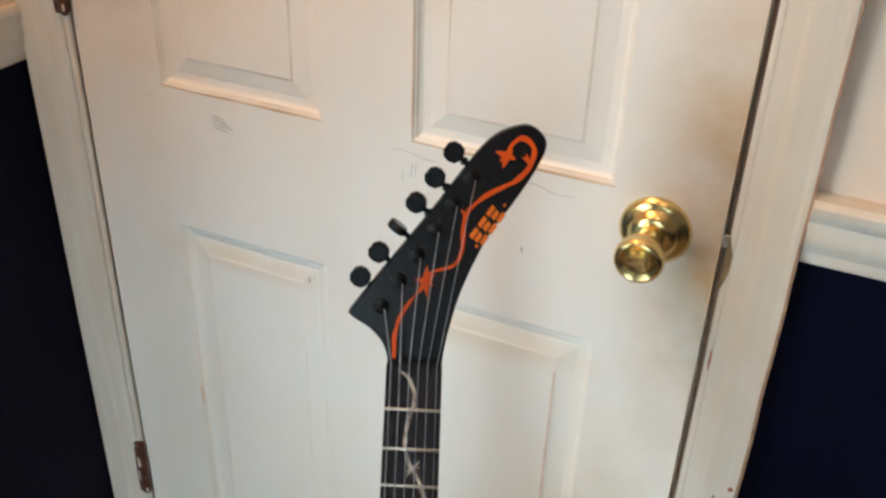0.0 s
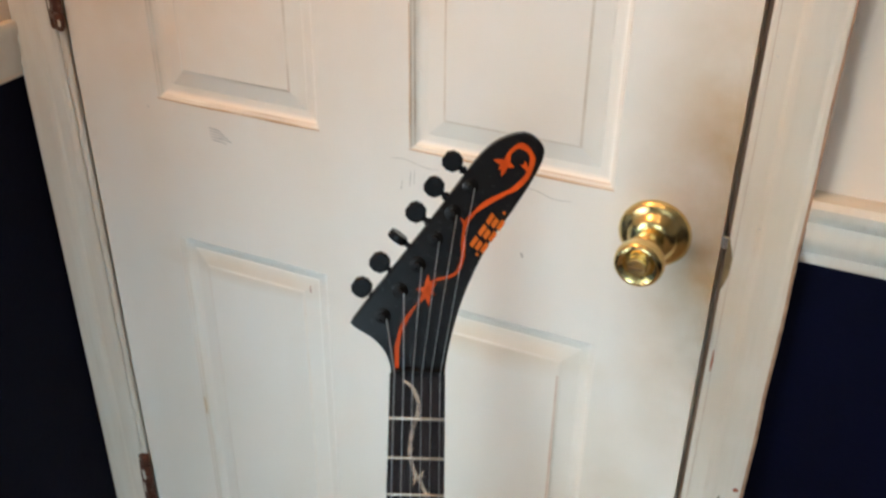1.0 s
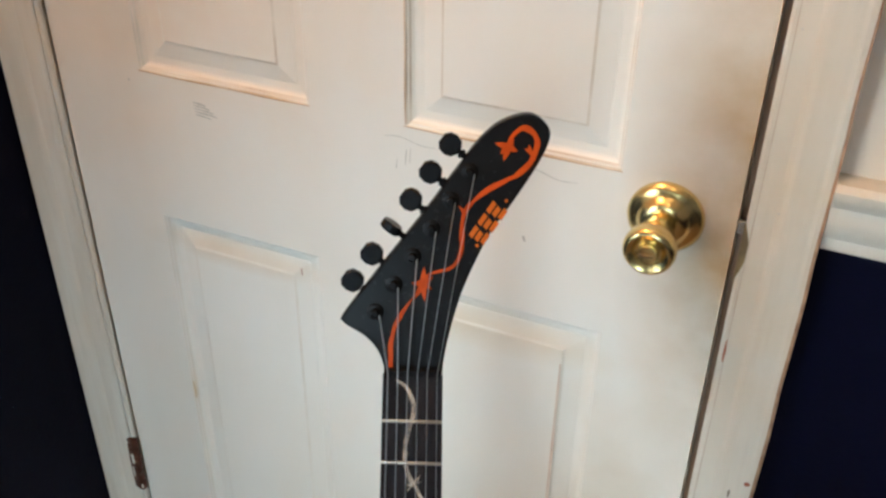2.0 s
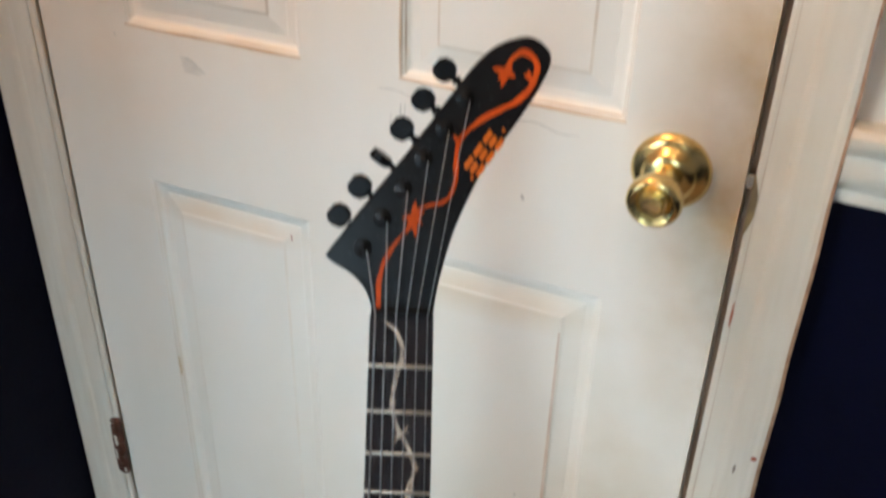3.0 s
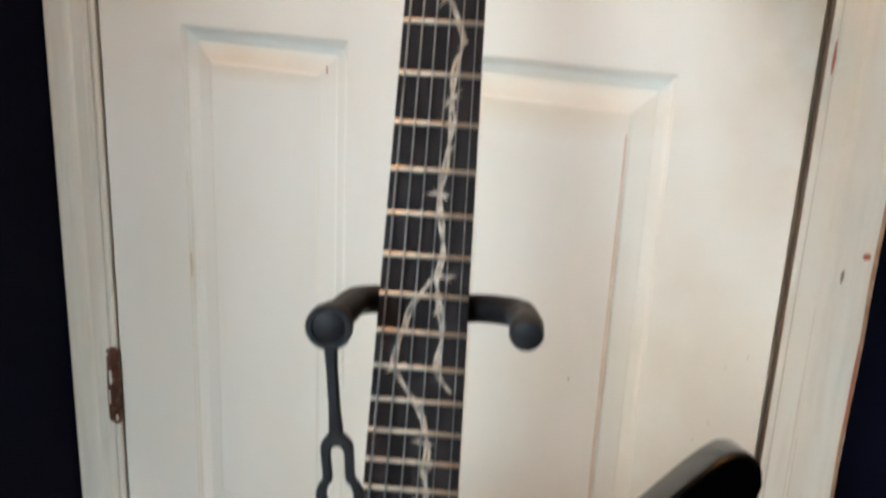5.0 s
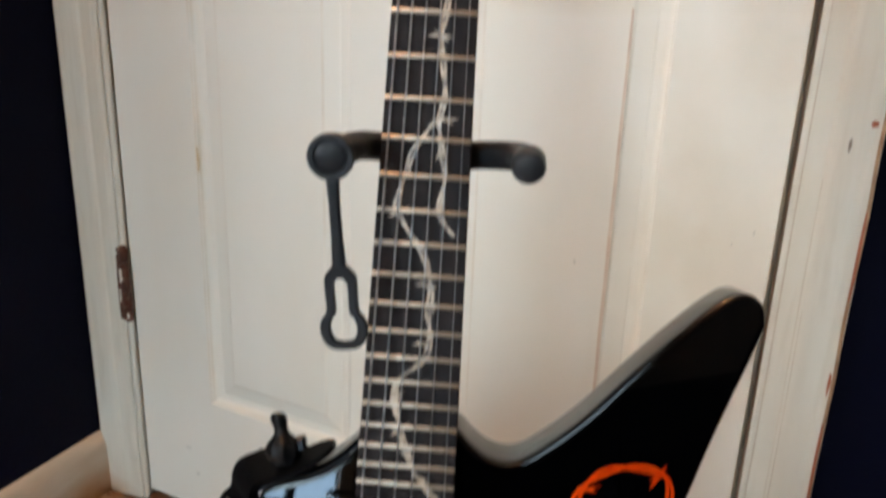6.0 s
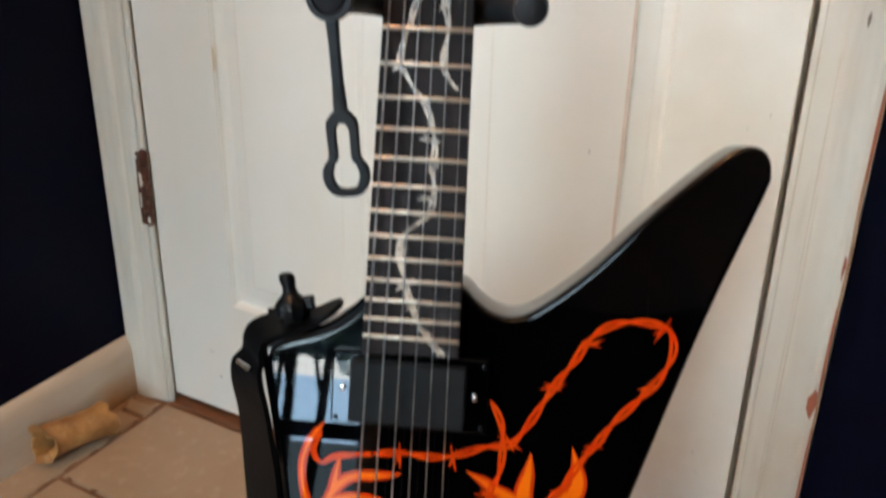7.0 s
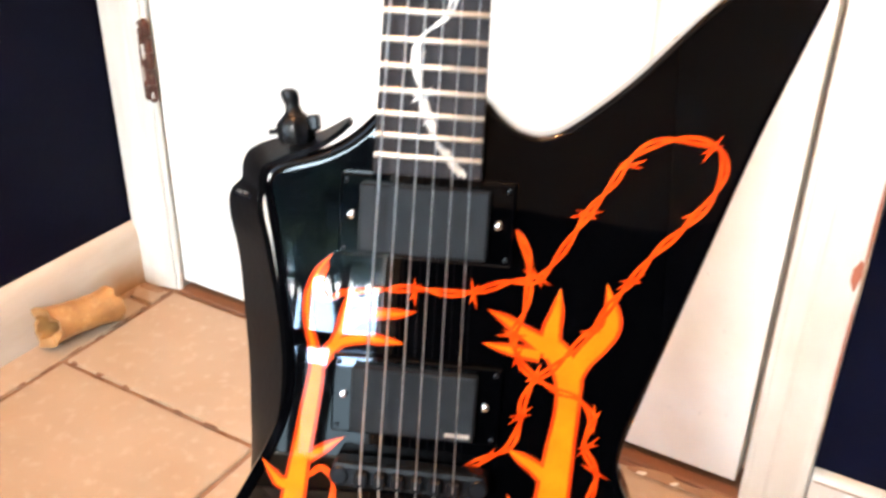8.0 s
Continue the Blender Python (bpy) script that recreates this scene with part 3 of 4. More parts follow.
chip("paint_chip", 0.7945, 0.824, 0.0030, 0.028, RED_CHIP, "red chip in the casing paint", -0.0126)
chip("paint_chip", 0.8445, 0.672, 0.007, 0.007, RED_CHIP, "red chip in the casing paint")
chip("paint_chip", 0.8462, 0.297, 0.009, 0.034, RED_CHIP, "red chip in the casing paint")
for k in range(26):
    z = 0.18 + 0.031 * k + 0.010 * math.sin(5 * k)
    chip("paint_chip", 0.8510, z, 0.0022 + 0.0012 * math.sin(3 * k), 0.020 + 0.011 * math.sin(4 * k + 1), (RED_CHIP, STAIN, STAIN, SCUFF)[k % 4], "worn brown edge of the casing", -0.0176)
for x, y, wide, count in ((0.7955, -0.0122, 0.0013, 13), (0.8125, -0.0145, 0.0008, 6), (0.8160, -0.0168, 0.0008, 5)):
    streak("grime_line", [(x + 0.0003 * math.sin(2.3 * k + 40 * x), 0.02 + 0.12 * k) for k in range(count)], wide, CASING_GRIME, "brown line of grime along the casing", y, east)
streak("worn_edge", [(0.8512 + 0.0006 * math.sin(2.1 * k), 0.10 + 0.05 * k) for k in range(24)], 0.0032, WORN_BROWN, "brown worn line along the outer edge of the casing", -0.0188, east)
for k, (z0, z1) in enumerate(((0.16, 0.27), (0.31, 0.40), (0.52, 0.60))):
    streak("worn_edge", [(0.8508 - 0.0005 * (k % 2), z0 + (z1 - z0) * q / 5) for q in range(6)], 0.0026, RED_CHIP, "bare reddish wood along the casing edge", -0.0191, east)
streak("worn_edge", [(0.856 + 0.09 * k, 0.0590 + 0.0004 * math.sin(2 * k)) for k in range(6)], 0.0026, WORN_BROWN, "brown worn line along the baseboard edge", -0.0124, base_north)
chip("paint_chip", 0.8485, 0.44, 0.003, 0.030, RED_CHIP, "red chip in the casing paint")
chip("casing_gouge", 0.8285, 0.652, 0.0026, 0.014, DARK_MARK, "dark gouge in the casing")
chip("casing_gouge", 0.814, 0.985, 0.003, 0.003, SCUFF, "grey dent in the casing")
chip("casing_gouge", 0.800, 1.145, 0.003, 0.003, SCUFF, "grey dent in the casing", -0.0145)
streak("dark_nick", [(0.090, 0.070), (0.096, 0.0695)], 0.003, SCUFF, "small grey nick in the paint")
streak("dark_nick", [(0.075, 0.108), (0.084, 0.106)], 0.002, SCUFF, "faint grey scuff near the door foot")

rnd = random.Random(5)
for k in range(14):
    x, z = 0.69 + 0.075 * rnd.random(), 0.08 + 0.55 * rnd.random()
    streak("dark_nick", [(x, z), (x + 0.002 * rnd.uniform(-1, 1), z - 0.001 - 0.004 * rnd.random())], 0.0006 + 0.0008 * rnd.random(), SCUFF, "small grey nick in the paint")

# ---- the guitar ----
G_AT, G_LEAN, G_ROLL, G_YAW = (0.6045, -0.3028, 0.9489), -0.3212, 0.0038, 0.3976
GM = Matrix.Translation(G_AT) @ Euler((G_LEAN, 0, G_YAW)).to_matrix().to_4x4() @ Euler((0, G_ROLL, 0)).to_matrix().to_4x4() @ Euler((math.pi / 2, 0, 0)).to_matrix().to_4x4()
guitar = holder("electric_guitar", GM, "glossy black angular electric guitar with orange flames and barbed wire", "guitar")
SCALE = 0.628
TOP = -0.012


def fret_at(n):
    return -SCALE * (1 - 2 ** (-n / 12))


def half_width(v):
    return 0.0215 + 0.0068 * (-v) / (-fret_at(22))


BODY = [(14, -421.5), (24.5, -421.5), (29, -424), (35, -430), (46, -437), (60, -438.5), (75, -431), (102.5, -407.5), (130.5, -377.0), (159.5, -348.0), (175, -335), (182.5, -331.5), (189, -332.2), (194, -337.0), (195.5, -345), (193, -357),
        (166.5, -430), (136.5, -527), (120.5, -580), (113.5, -606), (114, -624), (127, -655), (145, -720), (152, -770), (146, -792), (120, -800), (0, -818), (-140, -846), (-180, -850),
        (-196, -838), (-188, -806), (-150, -742), (-112, -678), (-92, -640), (-80, -612), (-75, -588), (-75.5, -563), (-79, -540), (-85, -505), (-90, -480), (-90.5, -469), (-84, -462),
        (-62, -455), (-48, -448), (-38, -440), (-31, -433), (-25, -430)]
outline = [Vector((p.x / 1000, p.y / 1000)) for p in curve_through([(x, y, 0) for x, y in BODY], 4, True)]
# the edge is rounded more on the bass side than along the upper horn
rim, inner = grow(outline, 0.0015), grow(outline, -0.0085)
ROUND = [0.0036 + 0.0036 * min(1.0, max(0.0, (-q.x - 0.012) / 0.026)) for q in outline]
loops = []
for a in (0, 12, 24, 36, 48, 60, 72, 84):
    su, sd = 1 - math.sin(radians(a)), 1 - math.cos(radians(a))
    loops.append([Vector((*(p.lerp(q, 100 * r * su)).to_2d(), TOP - r * sd)) for p, q, r in zip(rim, inner, ROUND)])
for d, w in ((0.0015, TOP - 0.0080), (0.0015, TOP - 0.0430), (0.0013, TOP - 0.0440), (0.0004, TOP - 0.0455), (-0.0008, TOP - 0.046)):
    loops.append([Vector((q.x, q.y, w)) for q in grow(outline, d)])
body = part("body", loft(loops), GLOSS_BLACK, guitar, "glossy black lacquered angular body", smooth=True)

# neck with fingerboard
END = -0.4615
loops = []
for v in [-0.001 - (0.465) * k / 14 for k in range(15)]:
    h = half_width(min(v, 0))
    depth = 0.0135 + 0.004 * min(1, max(0, -v / 0.4))
    if v < -0.40:
        depth += 0.020 * (-v - 0.40) / 0.07
    loops.append([Vector((h * math.cos(math.pi * k / 14), v, -0.005 - depth * math.sin(math.pi * k / 14) ** 0.8)) for k in range(15)])
part("neck", loft(loops), GLOSS_BLACK, guitar, "black painted neck", smooth=True)
bm = bmesh.new()
g = []
for v in (0.0, END):
    h = half_width(v)
    g.append([bm.verts.new(q) for q in ((-h, v, -0.0052), (-h, v, -0.0006), (-h + 0.0006, v, 0), (h - 0.0006, v, 0), (h, v, -0.0006), (h, v, -0.0052))])
for i in range(6):
    j = (i + 1) % 6
    bm.faces.new((g[0][i], g[0][j], g[1][j], g[1][i]))
bm.faces.new(g[0])
bm.faces.new(g[1])
board = part("fingerboard", bm, EBONY, guitar, "dark wooden fingerboard")
for n in range(1, 23):
    v, h = fret_at(n), half_width(fret_at(n))
    prof = [(-0.0014, -0.0002), (-0.0013, 0.0005), (-0.0007, 0.0010), (0, 0.0012), (0.0007, 0.0010), (0.0013, 0.0005), (0.0014, -0.0002)]
    loops = [[Vector((x, v + a, b * s)) for a, b in prof] for x, s in ((-h + 0.0001, 0.5), (-h + 0.0012, 1), (h - 0.0012, 1), (h - 0.0001, 0.5))]
    part("fret", loft(loops), NICKEL, board, smooth=True)
part("nut", box((-0.0206, 0.0, -0.004), (0.0206, 0.0050, 0.0014), 0.0006), HEAD_BLACK, guitar, "black nut")

# barbed wire inlay
INLAY = 0.0002
VINE = [(-12, -3), (-4, -9), (1, -21), (1, -30), (-2, -40), (-4.5, -55), (-4.5, -68), (-1, -80), (4, -89), (9, -99)]
VINE2 = [(9, -99), (12, -111), (9, -123), (8, -133), (8, -145), (9, -156), (8, -172), (6.5, -185), (5, -199), (7, -214), (9, -230), (6, -244)]
RIGHT = [(6, -243), (9, -260), (12, -275), (10, -291), (12, -300), (19, -308)]
LEFT = [(4, -245), (-6, -260), (-10, -273), (-14, -289), (-13, -297), (-6, -308), (1, -317), (6, -329), (8, -342), (7, -352), (9, -365), (8, -375), (5, -381), (-5, -389), (-9, -396)]
LEFT2 = [(-9, -396), (-9, -405), (-6, -415), (-4, -423), (0, -433), (3, -441), (9, -449), (14, -455), (19, -460)]
bm = ribbon(VINE, [1.2, 3, 3.2, 3.2, 3.2, 3.0, 3.2, 3.4, 3.2, 2.6], INLAY)
for line, w in ((VINE2, 1.7), (RIGHT, 1.7), (LEFT, 1.7), (LEFT2, 2.2)):
    for s in (1, -1):
        ribbon([(x + s * 1.3 * math.sin(0.115 * y + 0.6), y) for x, y in line], [w] * len(line), INLAY + 0.00004 * s, bm)
part("vine_inlay", bm, PEARL, board, "pearl barbed wire inlay")


def barb(bm, x, y, size, turn, level, w=1.8):
    """Two short crossed thorns wound round the wire."""
    for a in (turn, turn + 34):
        c, s = math.cos(radians(a)) * size, math.sin(radians(a)) * size
        k = 0.7 if a == turn else 1
        ribbon([(x - c * k, y - s * k), (x, y), (x + c * k, y + s * k)], [0.1, w, 0.1], level, bm, 3)


for x, y, s, a in ((2, -85, 9, 20), (8, -143, 9, 15), (5, -197, 8, -35), (10, -243, 8, -30), (-13, -296, 7, -5), (5, -337, 7, -40), (5, -370, 6, -25), (-8, -402, 6, 10), (-5, -420, 7, 5), (-1, -432, 5, 20), (8, -447, 5, -50), (16, -457, 6, -80), (12, -112, 6, 40), (9, -172, 5, 20), (9, -262, 5, 15), (11, -292, 5, 60), (-9, -271, 5, 70), (8, -352, 5, 10), (-4, -62, 5, 60)):
    bm = bmesh.new()
    barb(bm, x, y, s, a, INLAY + 0.00012, 2.4)
    part("barb_inlay", bm, PEARL, board)

# headstock
HEAD = [(0, -4.5), (-12, -4.5), (-17, -4.5), (-19, -4.4), (-20.3, -3.4), (-20.7, -2), (-21.0, 1), (-21.6, 6), (-26, 16.5), (-35.5, 26.5), (-47.5, 33.5), (-52, 37.5), (-50.5, 42), (-23, 79), (6, 117), (31, 152), (44, 169), (58, 181), (77, 187), (89, 181), (92.5, 171), (85, 153), (69, 127), (54, 105), (42, 81), (32, 55), (25, 28), (21.8, 10), (21.2, 3), (20.7, -2), (20.3, -3.4), (19, -4.4), (17, -4.5), (12, -4.5)]


def head_level(x, y):
    return -0.0055 - 0.12 * max(y, 0.0)


loop2 = [Vector((p.x / 1000, p.y / 1000)) for p in curve_through([(x, y, 0) for x, y in HEAD], 4, True)]
loops = []
for d, w in ((-0.0012, 0.0), (-0.0002, -0.0003), (0.0002, -0.0012), (0.0002, -0.0125), (-0.001, -0.0138)):
    loops.append([Vector((q.x, q.y, head_level(q.x, q.y) + w)) for q in grow(loop2, d)])
head = part("headstock", loft(loops), HEAD_BLACK, guitar, "satin black pointed headstock", smooth=True)
deco = lambda x, y: head_level(x, y) + 0.0003
deco2 = lambda x, y: head_level(x, y) + 0.0005
HVINE = [(-16.5, 1), (-16.3, 10), (-16, 23), (-12.7, 38), (-5.6, 50), (2.8, 59), (5.7, 67), (11.3, 73), (27.4, 79), (32.8, 91.7), (32.3, 101), (33.3, 113), (37.6, 122), (48.7, 133.7), (62.9, 140.8), (72.9, 146), (81, 156.7), (83.3, 169.7), (75.6, 177.7), (67.3, 173), (63.8, 166)]
bm = ribbon(HVINE, [3.4, 3.2, 2.8, 2.2, 1.0, 1.0, 3.0, 2.0, 2.4, 2.8, 2.6, 2.2, 2.2, 2.4, 2.8, 3.2, 3.8, 3.4, 3.6, 2.8, 3.2], deco)
ribbon([(x + 1.5 * math.cos(1.9 * k), y + 1.5 * math.sin(1.3 * k)) for k, (x, y) in enumerate(HVINE)], [1.6, 1.8, 1.4, 1.2, 1.0, 1.0, 1.6, 1.4, 1.7, 1.5, 1.8, 1.3, 1.5, 1.7, 1.5, 1.9, 2.2, 2.4, 2.0, 1.6, 1.2], deco2, bm)


def star(bm, cx, cy, tips, wide, level):
    """Thorns that spread from one knot of the wire."""
    for x, y in tips:
        ribbon([(cx, cy), (0.45 * cx + 0.55 * x, 0.45 * cy + 0.55 * y), (x, y)], [wide, wide * 0.7, 0.2], level, bm, 3)


star(bm, 5.7, 66, ((-2.5, 66), (6.5, 78), (7.5, 53), (0.5, 55), (13, 71), (12, 62)), 4.6, deco2)
star(bm, 63.5, 164, ((54, 166.5), (60.5, 154), (70, 161), (67, 170), (58, 159)), 5.2, deco2)
star(bm, 79, 161, ((75, 163), (78, 166), (83, 155)), 3.0, deco2)
star(bm, 34, 117, ((30, 122), (38, 126)), 3.0, deco2)
part("head_vine", bm, HEAD_ORANGE, head, "orange painted barbed wire")
# maker's mark as three blocks of plain bars
ALONG, ACROSS = Vector((0.56, 0.828)), Vector((0.828, -0.56))
for k in range(3):
    for j, (reach, shift) in enumerate(((8.4, 0.0), (7.0, -0.5), (8.0, 0.6))):
        c = Vector((45.0, 101.4)) + ALONG * (10.6 * k + shift) + ACROSS * (4.7 * (j - 1))
        bm = bmesh.new()
        corners = [c + ALONG * (u * reach / 2 - 0.5 * v) + ACROSS * (1.75 * v) for u, v in ((-1, -1), (1, -1), (1, 1), (-1, 1))]
        bm.faces.new([bm.verts.new((q.x / 1000, q.y / 1000, deco2(q.x / 1000, q.y / 1000))) for q in corners])
        part("mark_bar", bm, LOGO_ORANGE, head, "plain orange bar of the maker's mark")
for c in (Vector((43.6, 94.2)), Vector((63.4, 126.4))):
    bm = bmesh.new()
    corners = [c + ALONG * (1.5 * u) + ACROSS * (1.5 * v) for u, v in ((-1, 0), (0, 1), (1, 0), (0, -1))]
    bm.faces.new([bm.verts.new((q.x / 1000, q.y / 1000, deco2(q.x / 1000, q.y / 1000))) for q in corners])
    part("mark_dot", bm, LOGO_ORANGE, head)

# tuning machines
EDGE = Vector((0.585, 0.811, 0)).normalized()
OUT = Vector((-EDGE.y, EDGE.x, 0))
for k in range(6):
    px, py = (-28 + 13.0 * k) / 1000, (44.5 + 20.3 * k) / 1000
    base = Vector((px, py, head_level(px, py)))
    tuner = part("tuner", spin([(-0.001, 0.0062), (0.0007, 0.0062), (0.0013, 0.0052), (0.0014, 0.0032), (0.0036, 0.0026), (0.0042, 0.0029), (0.0056, 0.0029), (0.0062, 0.0020)], "z", 20, at=base),
                 HEAD_BLACK, guitar, "black tuning machine", smooth=True)
    p0 = base + Vector((0, 0, -0.011))
    bm = tube([p0 + OUT * 0.006 + EDGE * 0.0050, p0 + OUT * 0.0175 + EDGE * 0.0056], 0.0023, 10)
    tube([p0 + OUT * 0.0100 + EDGE * 0.0052, p0 + OUT * 0.0125 + EDGE * 0.0053], 0.0036, 12, bm)
    part("shaft", bm, BLACK_PART, tuner, smooth=True)
    # flat button with clipped corners, one of them turned edge-on
    side = EDGE if k != 2 else Vector((0, 0, 1))
    thick = side.cross(OUT).normalized()
    b0 = p0 + OUT * (0.0180 - 0.0008 * k) + EDGE * 0.0058
    ring = [(0, -0.0030), (0.0025, -0.0068), (0.0075, -0.0083), (0.0125, -0.0072), (0.0155, -0.0035), (0.0155, 0.0035), (0.0125, 0.0072), (0.0075, 0.0083), (0.0025, 0.0068), (0, 0.0030)]
    loops = []
    for f, h in ((0.86, -0.0034), (1.0, -0.0022), (1.0, 0.0022), (0.86, 0.0034)):
        loops.append([b0 + OUT * (0.0075 + (a - 0.0075) * f) + side * (b * f) + thick * h for a, b in ring])
    part("button", loft(loops), BLACK_PART, tuner, "black tuner button", smooth=True)

# strings, from bridge over the nut to the posts
RADII = [0.00056, 0.00048, 0.00040, 0.00030, 0.00026, 0.00023]
for k in range(6):
    un, ub = -0.0176 + 0.00704 * k, -0.0255 + 0.0102 * k
    px, py = (-28 + 13.0 * k) / 1000, (44.5 + 20.3 * k) / 1000
    r = RADII[k]
    pts = [(ub, -0.664, -0.001), (ub, -0.628, 0.0105), (un, 0.0025, 0.0024), (px + 0.0033, py - 0.001, head_level(px, py) + 0.0056)]
    bm = tube(pts, r, 6)
    part("string", bm, STRING, guitar, "wound steel string" if k < 3 else "plain steel string", smooth=True)


# pickups
def pickup(v, mark):
    ring = part("pickup", box((-0.0470, v - 0.0225, TOP), (0.0470, v + 0.0225, TOP + 0.0042), 0.0012, seg=2), GLOSS_BLACK, guitar, "black pickup in a gloss black ring")
    part("cover", box((-0.0352, v - 0.0192, TOP + 0.003), (0.0338, v + 0.0182, -0.0010), 0.0014, seg=2), PICKUP, ring, "matt black plastic pickup cover")
    for s in (-1, 1):
        at = (s * 0.0393 - 0.0008, v, TOP + 0.0040)
        part("screw", spin([(0, 0.0022), (0.0014, 0.0022), (0.0020, 0.0014), (0.0021, 0.0004)], "z", 12, at=at), CHROME, ring, "small chrome screw", smooth=True)
        for q in (-1, 1):
            at = (s * 0.0435, v + q * 0.0185, TOP + 0.0040)
            part("corner_screw", spin([(0, 0.0018), (0.0010, 0.0014), (0.0012, 0.0004)], "z", 10, at=at), BLACK_PART, ring, smooth=True)
    part("mark", box((0.0180, v - 0.0166, -0.0010), (0.0315, v - 0.0143, -0.0008)), DARK_MARK if mark else PICKUP, ring, "small grey bar of lettering" if mark else "")


pickup(-0.4855, False)
pickup(-0.5865, True)

# bridge and tailpiece
bridge = part("bridge", box((-0.043, -0.637, TOP), (0.043, -0.622, 0.004), 0.003, seg=2), BLACK_PART, guitar, "black bridge with six saddles")
for k in range(6):
    ub = -0.0255 + 0.0102 * k
    part("saddle", box((ub - 0.0036, -0.634, 0.0025), (ub + 0.0036, -0.625, 0.0098), 0.0012), BLACK_PART, bridge)
for s in (-1, 1):
    part("post", spin([(TOP, 0.0055), (0.0045, 0.0055), (0.0056, 0.0045), (0.0056, 0.001)], "z", 16, at=(s * 0.0385, -0.6295, 0)), BLACK_PART, bridge, smooth=True)
part("tailpiece", box((-0.041, -0.676, TOP + 0.002), (0.041, -0.660, TOP + 0.014), 0.004, seg=3), BLACK_PART, guitar, "black stop tailpiece")

# strap button with its lock on the upper shoulder
SB = Vector((-0.0755, -0.4515, TOP - 0.013))
SD = Vector((-0.13, 0.99, 0.0)).normalized()
prof = [(0.000, 0.0085), (0.003, 0.0098), (0.006, 0.0102), (0.010, 0.0104), (0.0125, 0.0092), (0.0150, 0.0070), (0.0175, 0.0046), (0.0215, 0.0040), (0.0230, 0.0046), (0.0262, 0.0050), (0.0285, 0.0046), (0.0298, 0.0030), (0.0302, 0.0008)]
side = SD.cross(Vector((0, 0, 1))).normalized()
loops = []
for s, r in prof:
    lean = side * (-0.0022 * max(0.0, s - 0.013) / 0.015)
    ridge = 0.06 if 0.003 <= s <= 0.0125 else 0.0
    loops.append([SB + SD * s + lean + r * (1 + ridge * math.cos(9 * a)) * (math.cos(a) * side + math.sin(a) * Vector((0, 0, 1))) for a in (2 * math.pi * k / 36 for k in range(36))])
sbut = part("strap_button", loft(loops), BLACK_PART, guitar, "black strap lock button", smooth=True)
bm = tube([SB + SD * 0.0070 - side * 0.0155, SB + SD * 0.0072 - side * 0.0080], 0.0016, 8)
part("lock_pin", bm, BLACK_PART, sbut, smooth=True)
bm = box((-0.0030, -0.0042, -0.0034), (0.0034, 0.0048, 0.0034), 0.0012)
turn = Matrix((side, SD, Vector((0, 0, 1)))).transposed()
for v in bm.verts:
    v.co = SB + SD * 0.0105 + side * 0.0102 + turn @ v.co
part("lock_catch", bm, BLACK_PART, sbut, "small square catch on the strap lock")

# painted barbed wire and flames
PAINT = TOP + 0.0003
WIRE = [(-21, -526), (-3, -524), (16, -525), (31, -522), (46, -516), (61, -513), (70, -502), (79, -486), (87, -472), (96, -459), (102, -448), (110, -440), (121, -435), (135, -434), (147, -437),
        (151, -445), (150, -455), (143, -469), (132, -482), (121, -494), (111, -509), (102, -522), (93, -537), (84, -549), (74, -561), (64, -570), (59, -582), (58, -595), (53, -609), (41, -617), (26, -626)]
WIRE2 = [(48, -487), (55, -500), (57, -515), (56, -531), (51, -544), (54, -557), (62, -566), (77, -574), (88, -577), (97, -588), (94, -604), (102, -620), (98, -640)]


def twist(name, line, width, sway, level):
    bm = bmesh.new()
    fine = curve_through([(x, y, 0) for x, y in line], 6)
    run = 0.0
    path = []
    for i, q in enumerate(fine):
        t = (fine[min(i + 1, len(fine) - 1)] - fine[max(i - 1, 0)]).normalized()
        run += (q - fine[i - 1]).length if i else 0
        path.append((q, Vector((-t.y, t.x, 0)), run))
    for s in (1, -1):
        pts = [((q + m * s * sway * math.sin(d / 7.5)).to_2d()) for q, m, d in path]
        ends = [width * min(1, 0.3 + 0.35 * min(i, len(pts) - 1 - i)) for i in range(len(pts))]
        ribbon([(p.x, p.y) for p in pts], ends, level + 0.00006 * s, bm, 2)
    return part(name, bm, WIRE_RED, body, "red orange painted barbed wire")


